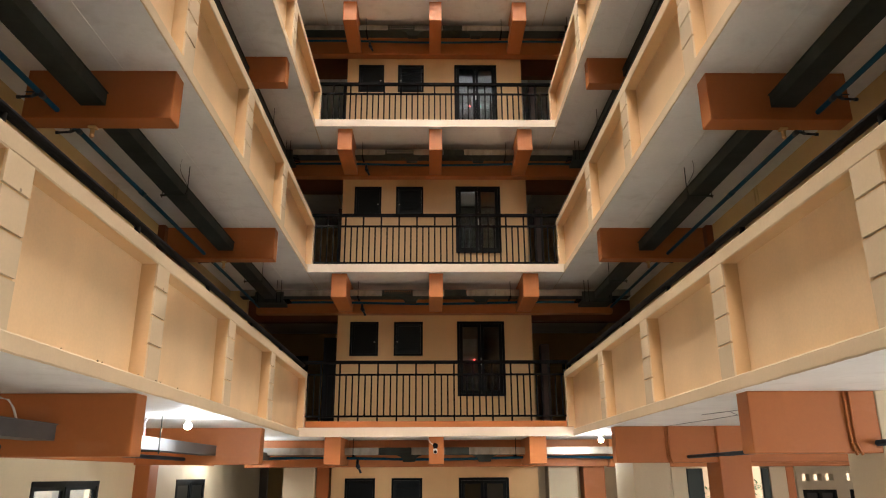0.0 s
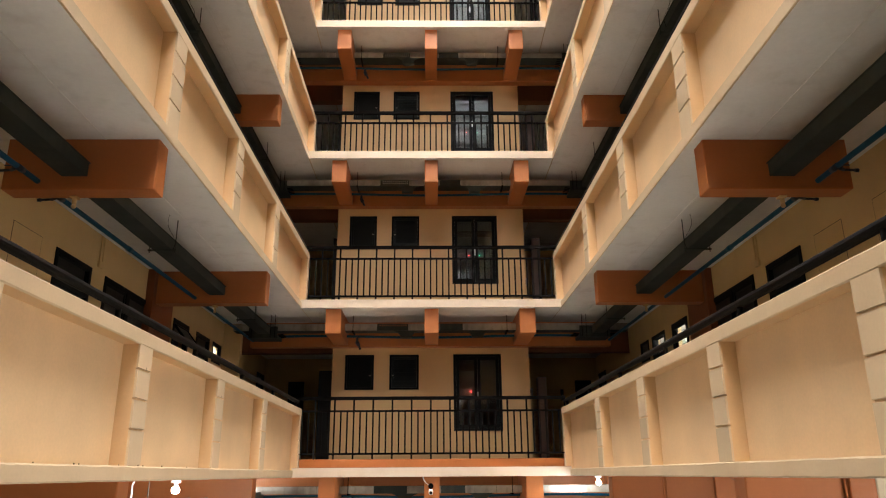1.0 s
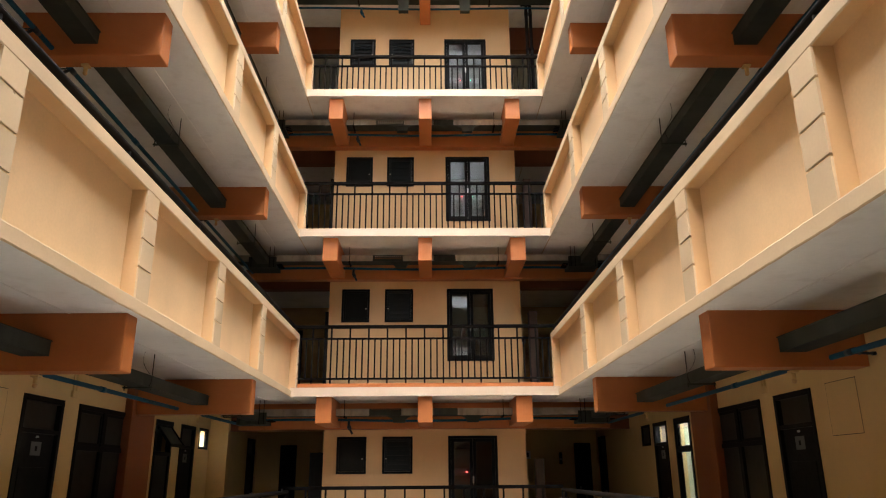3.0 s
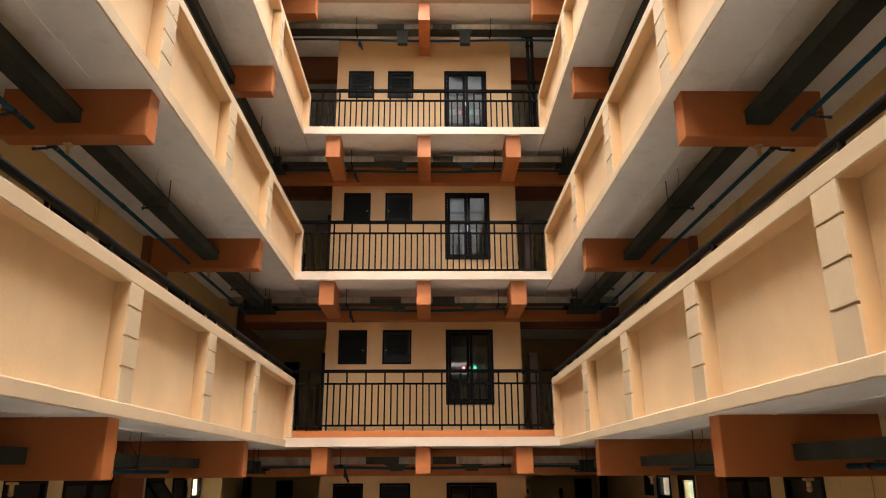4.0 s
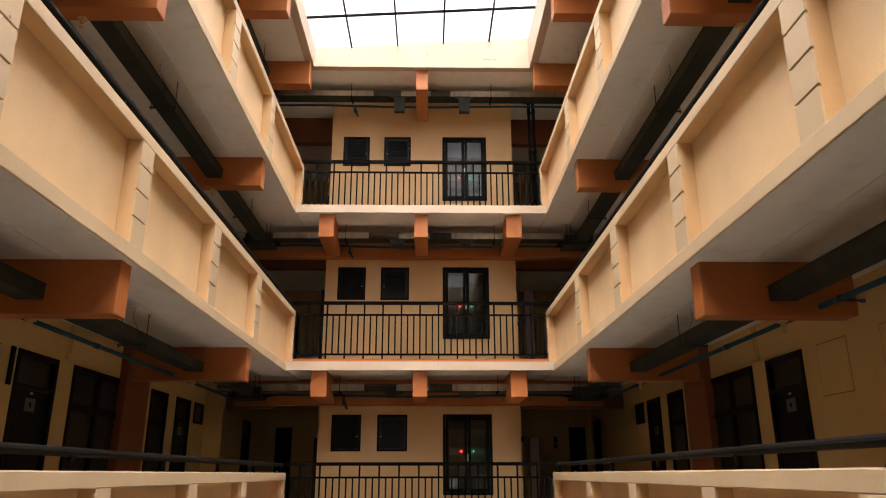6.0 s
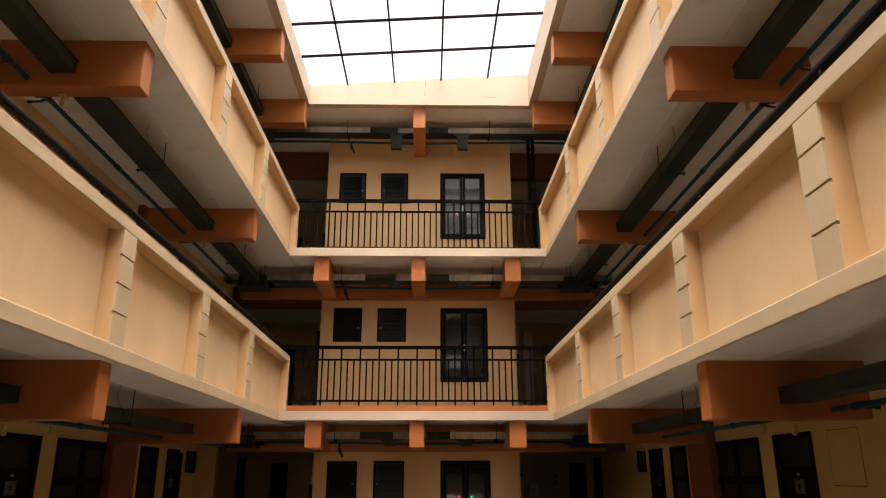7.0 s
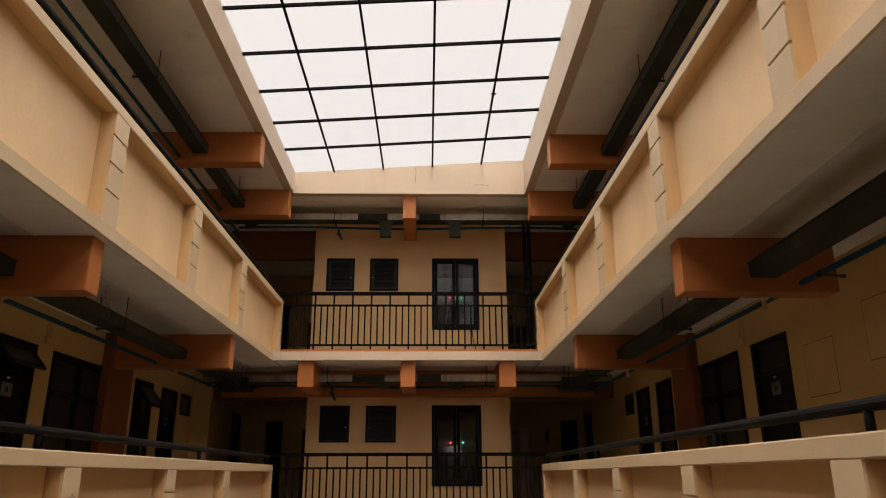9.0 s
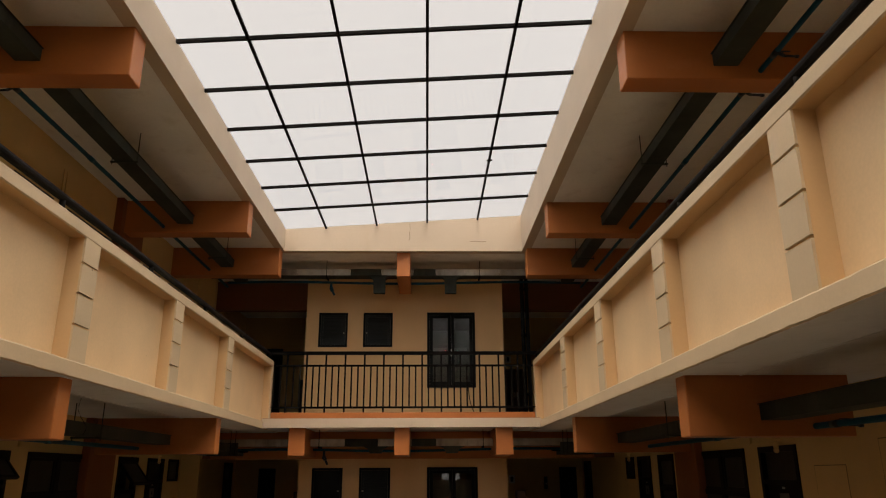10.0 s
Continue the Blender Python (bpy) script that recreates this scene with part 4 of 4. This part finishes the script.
def wall_panel(side, y0, y1, z0, z1):
    ob = thing("access_panel", (edge(side, GAL), (y0 + y1) / 2, z0), "flush painted access panel in the corridor wall", "panel", "access panels")
    part("gap", solid((edge(side, GAL - 0.0015), edge(side, GAL + 0.01), y0, y1, z0, z1)), JOINT, ob, "dark joint line")
    part("cover", solid((edge(side, GAL - 0.004), edge(side, GAL + 0.01), y0 + 0.007, y1 - 0.007, z0 + 0.007, z1 - 0.007), bevel=0.001), WALL, ob)
    return ob


def conduit(side, y):
    ob = thing("conduit", (edge(side, GAL), y, 2.46), "thin painted conduit loop above the corridor windows", "conduit", "wall conduits")
    bm = bmesh.new()
    x = edge(side, GAL - 0.012)
    tube(bm, (x, y - 0.04, 2.87), (x, y - 0.04, 2.53), 0.009, 8)
    tube(bm, (x, y + 0.04, 2.87), (x, y + 0.04, 2.53), 0.009, 8)
    part("tubes", bm, WALL, ob, smooth=True)
    part("box", solid((edge(side, GAL - 0.03), edge(side, GAL), y - 0.06, y + 0.06, 2.47, 2.55), bevel=0.004), WALL, ob)
    return ob


slot = thing("wall_slot", (edge(-1, GAL), 7.80, LEVELS[1] + 2.06), "narrow black fitting on the wall beside a door", "fitting")
part("plate", solid((edge(-1, GAL - 0.02), edge(-1, GAL), 7.762, 7.838, LEVELS[1] + 2.055, LEVELS[1] + 2.44), bevel=0.006), BLACK, slot)
part("slit", solid((edge(-1, GAL - 0.023), edge(-1, GAL - 0.02), 7.79, 7.81, LEVELS[1] + 2.10, LEVELS[1] + 2.40)), DOOR, slot)

for side, word in SIDES:
    to_levels(wall_panel(side, 7.07, 7.61, 1.915, 2.43), [LEVELS[0], LEVELS[1], LEVELS[2] - 0.2, LEVELS[3]])
    to_levels(wall_panel(side, 6.0, 6.55, 1.915, 2.43))
    to_levels(conduit(side, 8.93))
on_level(wall_panel(1, 7.1, 7.62, 0.78, 1.28), LEVELS[0])


# ---- ground floor ----
setting("floor_ground", solid((-60, 80, -60, 90, -0.2, 0.0)), CONCRETE_PALE, "pale paved ground floor of the court", "floor")
G = LEVELS[0]
setting("wall_ground_west", wall_mesh("x", edge(-1, GAL), -0.15, YN - 6, 18.0, 0, G, [(8.05, 9.56, 0.84, 2.32), (12.30, 13.76, 0.84, 2.32)]), GROUND_CREAM,
        "pale cream ground floor wall with windows", "wall")
setting("wall_ground_west_back", solid((edge(-1, OUT), edge(-1, OUT + 0.2), YN - 6.2, YEND + 0.2, 0, G)), DARKINT, "plain outer wall of the ground floor rooms", "wall")
setting("wall_ground_south", solid((edge(-1, OUT), edge(1, OUT), YN - 3.2, YN - 3.0, 0, G)), CREAM, "cream ground floor wall at the near end", "wall")
setting("wall_ground_far", solid((edge(-1, OUT), 1.825, YEND, YEND + 0.2, 0, G)), WALL, "yellow ground floor wall closing the passage", "wall")
for x0, x1, y0, y1, paint, word in ((-4.2, -3.95, 10.62, 10.95, ORANGE, "orange"), (3.72, 4.15, 10.50, 11.0, ORANGE, "orange"),
        (2.67, 3.20, 10.98, 12.0, GROUND_CREAM, "cream"), (3.36, 3.92, 6.22, 6.75, GROUND_CREAM, "cream"), (-2.92, -2.34, 14.5, 14.9, GROUND_CREAM, "cream"),
        (-2.32, -2.08, 14.6, 14.9, ORANGE, "orange"), (2.02, 2.56, 14.5, 14.95, GROUND_CREAM, "cream"), (2.68, 3.08, 14.5, 14.9, ORANGE, "orange"),
        (4.33, 4.62, 14.5, 14.9, GROUND_CREAM, "cream"), (6.18, 6.50, 14.5, 14.9, GROUND_CREAM, "cream"), (6.50, 6.66, 14.52, 14.9, ORANGE, "orange")):
    setting("column", solid((x0, x1, y0, y1, 0, G), bevel=0.012), paint, word + " painted ground floor column", "column")
setting("beam", solid((edge(-1, GAL - 0.02), edge(-1, GAL + 0.28), YN, 14.2, G - 0.45, G), bevel=0.01), ORANGE, "orange edge beam of the ground floor", "beam")
setting("beam", solid((3.1, 9.5, 14.1, 14.4, G - 0.50, G), bevel=0.01), ORANGE, "orange beam at the open side of the ground floor", "beam")
for x0, x1 in ((4.63, 4.92), (6.04, 6.16)):
    ob = thing("gate_leaf", ((x0 + x1) / 2, 14.5, 0), "dark green gate leaf standing folded by a column", "gate", "folded gates")
    part("panel", solid((x0 + 0.03, x1 - 0.03, 14.5, 14.53, 0.05, 2.42)), GATE, ob)
    part("frame", solid((x0, x0 + 0.03, 14.49, 14.54, 0, 2.46), (x1 - 0.03, x1, 14.49, 14.54, 0, 2.46), (x0 + 0.03, x1 - 0.03, 14.49, 14.54, 2.42, 2.46)), GATE, ob)
for y0, y1 in ((8.05, 9.56), (12.30, 13.76)):
    ground_window = window(-1, y0, y1, 2, glass=CLEAR if y0 < 9 else None)
    ground_window.location.z -= 0.11


def painted_tubes(x, y):
    """Two painted tubes that come over a beam from the ceiling."""
    ob = thing("conduit", (x, y, G - 0.45), "two thin orange painted conduits running over a beam", "conduit", "beam conduits")
    for dx in (-0.022, 0.022):
        bm = bmesh.new()
        tube(bm, (x + dx, y - 0.011, G - 0.005), (x + dx * 0.7, y - 0.011, G - 0.40), 0.011, 8)
        tube(bm, (x + dx * 0.7, y - 0.011, G - 0.40), (x + dx + 0.035, y - 0.011, G - 0.495), 0.011, 8)
        part("tube", bm, ORANGE, ob, smooth=True)
    return ob


painted_tubes(3.13, 6.23)
painted_tubes(3.05, 10.55)


def breeze_wall():
    holes = [(a, a + 0.18, 2.20, 2.35) for a in (8.52, 8.80, 9.08, 9.58, 9.86, 10.14, 10.42)]
    holes += [(8.50, 9.28, 0.9, 2.0), (9.60, 10.9, 0.9, 2.0)]
    return wall_mesh("y", 18.0, 0.2, 8.38, 16.0, 0, 4.5, holes)


setting("wall_yard", breeze_wall(), GROUND_CREAM, "pale yard wall with square vent holes and windows", "wall")
for x0, x1 in ((8.50, 9.28), (9.60, 10.9)):
    xm = (x0 + x1) / 2
    ob = thing("window", (xm, 18.0, 0.9), "dark framed window in the pale yard wall", "window", "yard windows", "structure")
    bm = bmesh.new()
    for a, b, c, e in ((x0, x0 + 0.07, 0.9, 2.0), (x1 - 0.07, x1, 0.9, 2.0), (xm - 0.04, xm + 0.04, 0.97, 1.93), (x0 + 0.07, x1 - 0.07, 1.93, 2.0), (x0 + 0.07, x1 - 0.07, 0.9, 0.97)):
        box(bm, a, b, 17.98, 18.08, c, e)
    part("frame", bm, FRAME, ob)
    part("pane", solid((x0 + 0.07, x1 - 0.07, 18.03, 18.036, 0.97, 1.93)), OBSCURE, ob)


def shrub(x, y, z0, z1, spread, seed):
    rnd = random.Random(seed)
    ob = thing("shrub", (x, y, 0), "green leafy shrub in the yard beyond the gate", "plant", "yard shrubs")
    bm = bmesh.new()
    for k in range(5):
        tube(bm, (x + rnd.uniform(-0.1, 0.1), y, 0), (x + rnd.uniform(-1, 1) * spread * 0.6, y + rnd.uniform(-0.3, 0.3), z1 * 0.8), 0.018, 6)
    part("stem", bm, DOOR, ob)
    bm = bmesh.new()
    for k in range(200):
        c = Vector((x + rnd.gauss(0, spread * 0.45), y + rnd.gauss(0, spread * 0.4), rnd.uniform(z0, z1)))
        u = Vector((rnd.uniform(-1, 1), rnd.uniform(-1, 1), rnd.uniform(-0.6, 0.6))).normalized()
        w = u.cross(Vector((rnd.uniform(-1, 1), rnd.uniform(-1, 1), 1))).normalized()
        s = rnd.uniform(0.05, 0.10)
        bm.faces.new([bm.verts.new(c + u * a * s + w * b * s) for a, b in ((-1, 0), (0, -0.4), (1, 0), (0, 0.4))])
    part("foliage", bm, LEAF, ob)
    return ob


shrub(6.6, 18.6, 1.0, 2.15, 0.9, 3)
shrub(8.3, 19.6, 1.0, 2.2, 0.8, 4)
yard = new("yard_daylight", bpy.data.lights.new("yard_daylight", "AREA"))
yard.data.shape, yard.data.size, yard.data.size_y = "RECTANGLE", 2.7, 17.0
yard.data.energy, yard.data.color = 1.6 * math.pi * 2.7 * 17.0, (1.0, 0.97, 0.93)
yard.matrix_world = look((edge(1, 5.9), 2.5, 1.45), (0, 2.5, 1.45))
setting("yard_canopy", solid((edge(1, 6.0) + 0.25, 16.0, 11.0, 18.0, 3.25, 3.40)), CONCRETE, "plain concrete canopy over the yard", "roof")
setting("wall_yard_side", solid((16.0, 16.2, -10, 19.2, 0, 5)), CREAM_EDGE, "pale yard wall", "wall")
setting("wall_yard_back", solid((2, 16.2, 24, 24.2, 0, 5)), CREAM_EDGE, "pale wall behind the yard", "wall")


def lit_bulb(x, y, z, watts):
    ob = thing("ceiling_bulb", (x, y, z), "bare lit bulb in a white ceiling holder", "lamp", "lit bulbs")
    bm = bmesh.new()
    tube(bm, (x, y, z - 0.03), (x, y, z), 0.05)
    tube(bm, (x, y, z - 0.07), (x, y, z - 0.03), 0.022)
    part("holder", bm, WHITE, ob, smooth=True)
    bm = bmesh.new()
    ball(bm, (x, y, z - 0.105), 0.040, 16)
    part("bulb", bm, BULB, ob, "glowing bulb", True)
    lamp = new("bulb_light", bpy.data.lights.new("bulb_light", "POINT"))
    lamp.data.energy, lamp.data.shadow_soft_size, lamp.data.color = watts, 0.05, (0.96, 0.98, 1.0)
    lamp.location = (x, y, z - 0.22)


lit_bulb(-2.80, 8.5, G, 5)
lit_bulb(2.55, 12.3, G, 6)
lit_bulb(-3.45, 13.4, G, 6)


def security_camera(x, y, z):
    ob = thing("security_camera", (x, y, z), "small white security camera on an orange beam", "camera")
    bm = bmesh.new()
    tube(bm, (x, y, z), (x, y - 0.03, z), 0.045, 16)
    tube(bm, (x, y - 0.03, z), (x, y - 0.07, z - 0.05), 0.014)
    part("bracket", bm, BLACK, ob, smooth=True)
    bm = bmesh.new()
    tube(bm, (x, y - 0.04, z - 0.075), (x, y - 0.15, z - 0.105), 0.036, 16)
    part("body", bm, WHITE, ob, smooth=True)
    bm = bmesh.new()
    tube(bm, (x, y - 0.15, z - 0.105), (x, y - 0.156, z - 0.107), 0.026, 16)
    part("lens", bm, BLACK, ob, smooth=True)
    bm = bmesh.new()
    pts = [(x - 0.02, y - 0.01, z), (x - 0.08, y - 0.01, z + 0.05), (x - 0.12, y - 0.012, z + 0.10), (x - 0.135, y - 0.012, z + 0.165)]
    sweep(bm, pts, 0.008, 8)
    part("lead", bm, WHITE, ob, "white cable lead", True)


security_camera(-0.10, 13.08, G - 0.15)

# ---- rooms that are lit on the first upper floor and below ----
for side, word in SIDES:
    for z, h in zip([0.0] + LEVELS, LEVELS[:1] + TOPS):
        if z == 0 and side > 0:
            continue
        for y in (11.0, 13.56, 15.3, 19.5):
            setting("partition", solid((edge(side, GAL + 0.15), edge(side, OUT), y, y + 0.1, z + (SLAB if z else 0), h)), DARKINT, "plain room partition", "wall")
lit_bulb(edge(1, 2.6), 12.1, SIDE_LEVELS[1], 20)
lit_bulb(edge(-1, 2.025), 13.79, SIDE_LEVELS[1], 22)
lit_bulb(edge(-1, 3.0), 8.8, G, 60)


def white_cable(points, label):
    bm = bmesh.new()
    sweep(bm, points, 0.009, 8)
    return tagged(new("cable", mesh_of("cable", bm, WHITE, True)), label, "cable", "white cables")


white_cable([(-3.34, 8.77, 2.99), (-3.35, 8.72, 2.93), (-3.30, 8.60, 2.86), (-3.24, 8.45, 2.79), (-3.20, 8.35, 2.70)], "white cable from the ceiling down to the cable tray")
white_cable([(-3.62, 6.195, 2.96), (-3.502, 6.18, 2.951), (-3.434, 6.17, 2.934), (-3.38, 6.16, 2.874), (-3.333, 6.15, 2.776), (-3.26, 6.10, 2.70)], "white cable curving over the beam into the cable tray")


def ceiling_wire(points, label):
    bm = bmesh.new()
    sweep(bm, points, 0.003, 6)
    return tagged(new("cable", mesh_of("cable", bm, DULLTRAY, True)), label, "cable", "ceiling wires")


ceiling_wire([(3.02, 10.53, 2.984), (3.2, 9.2, 2.984), (3.3, 8.0, 2.984), (3.34, 6.47, 2.984)], "thin dark wire stapled along the white ceiling")
ceiling_wire([(2.82, 8.55, 2.984), (2.95, 8.1, 2.984), (3.2, 7.2, 2.984), (3.32, 6.47, 2.984)], "thin dark wire across the white ceiling")
ceiling_wire([(2.96, 8.1, 2.984), (2.99, 8.08, 2.96), (3.02, 8.0, 2.93), (3.05, 7.97, 2.915)], "short wire end hanging from the white ceiling")


def locker(x0, x1, y, z, h):
    ob = thing("locker", ((x0 + x1) / 2, y + 0.2, z), "dark brown locker against the corridor wall", "locker")
    part("body", solid((x0, x1, y, y + 0.38, z, z + h), bevel=0.008), BROWN, ob)
    xm = (x0 + x1) / 2
    for a, b, k in ((x0 + 0.015, xm - 0.004, xm - 0.03), (xm + 0.004, x1 - 0.015, xm + 0.03)):
        leaf = part("door", solid((a, b, y - 0.012, y, z + 0.05, z + h - 0.02), bevel=0.003), BROWN, ob)
        part("handle", solid((k - 0.006, k + 0.006, y - 0.03, y - 0.012, z + h * 0.55, z + h * 0.63), bevel=0.002), STEEL, leaf, "steel handle")


locker(2.28, 2.78, 18.5, LEVELS[3] + SLAB, 1.52)

# hairline cracks and a drip mark on the skylight upstand
curb_ob = bpy.data.objects["skylight_curb"]
for pts in ([(0.02, 15.31), (0.03, 15.22), (0.015, 15.15), (0.024, 15.07), (0.012, 15.0)], [(1.12, 14.98), (1.2, 14.985), (1.31, 14.975), (1.4, 14.98)]):
    bm = bmesh.new()
    sweep(bm, [(x, OY1 - 0.001, z) for x, z in pts], 0.0035, 5)
    part("crack", bm, JOINT, curb_ob, "thin dark crack")


# ---- loose wires by the tray hangers ----
def wire_loops(side, y, seed):
    rnd = random.Random(seed)
    x = edge(side, 0.62)
    ob = thing("loose_wire", (x, y, -0.3), "thin dark wire looped beside a cable tray hanger", "cable", "loose wires")
    for k in range(1):
        sag, run = rnd.uniform(0.10, 0.22), rnd.uniform(0.12, 0.3)
        pts = [(x - side * 0.02 * k + side * 0.03 * math.sin(j * 0.9), y + run * (j / 8 - 0.3), -0.02 - 0.34 * j / 8 - sag * math.sin(math.pi * j / 8) * 0.3) for j in range(9)]
        bm = bmesh.new()
        sweep(bm, pts, 0.0032, 5)
        part("wire", bm, BLACK, ob, smooth=True)
    return ob


for side, word in SIDES:
    for k, z in enumerate(LEVELS[1:]):
        on_level(wire_loops(side, 8.2 - 0.15 * k, 5 * k + side), z)

# ---- plaster lumps left on the lowest slab edge ----
for k, (y, r) in enumerate(((4.85, 0.008), (5.35, 0.012), (5.42, 0.009), (6.05, 0.008), (6.42, 0.012), (6.52, 0.010), (6.95, 0.011), (7.6, 0.008))):
    bm = bmesh.new()
    bmesh.ops.create_icosphere(bm, subdivisions=1, radius=r)
    bm.transform(Matrix.Translation((XL + 0.012, y, LEVELS[0] + 0.118)) @ Matrix.Diagonal((0.5, 1.0, 0.6, 1)))
    tagged(new("plaster_lump", mesh_of("plaster_lump", bm, JOINT)), "small dirty plaster lump on the slab edge", "lump", "plaster lumps")
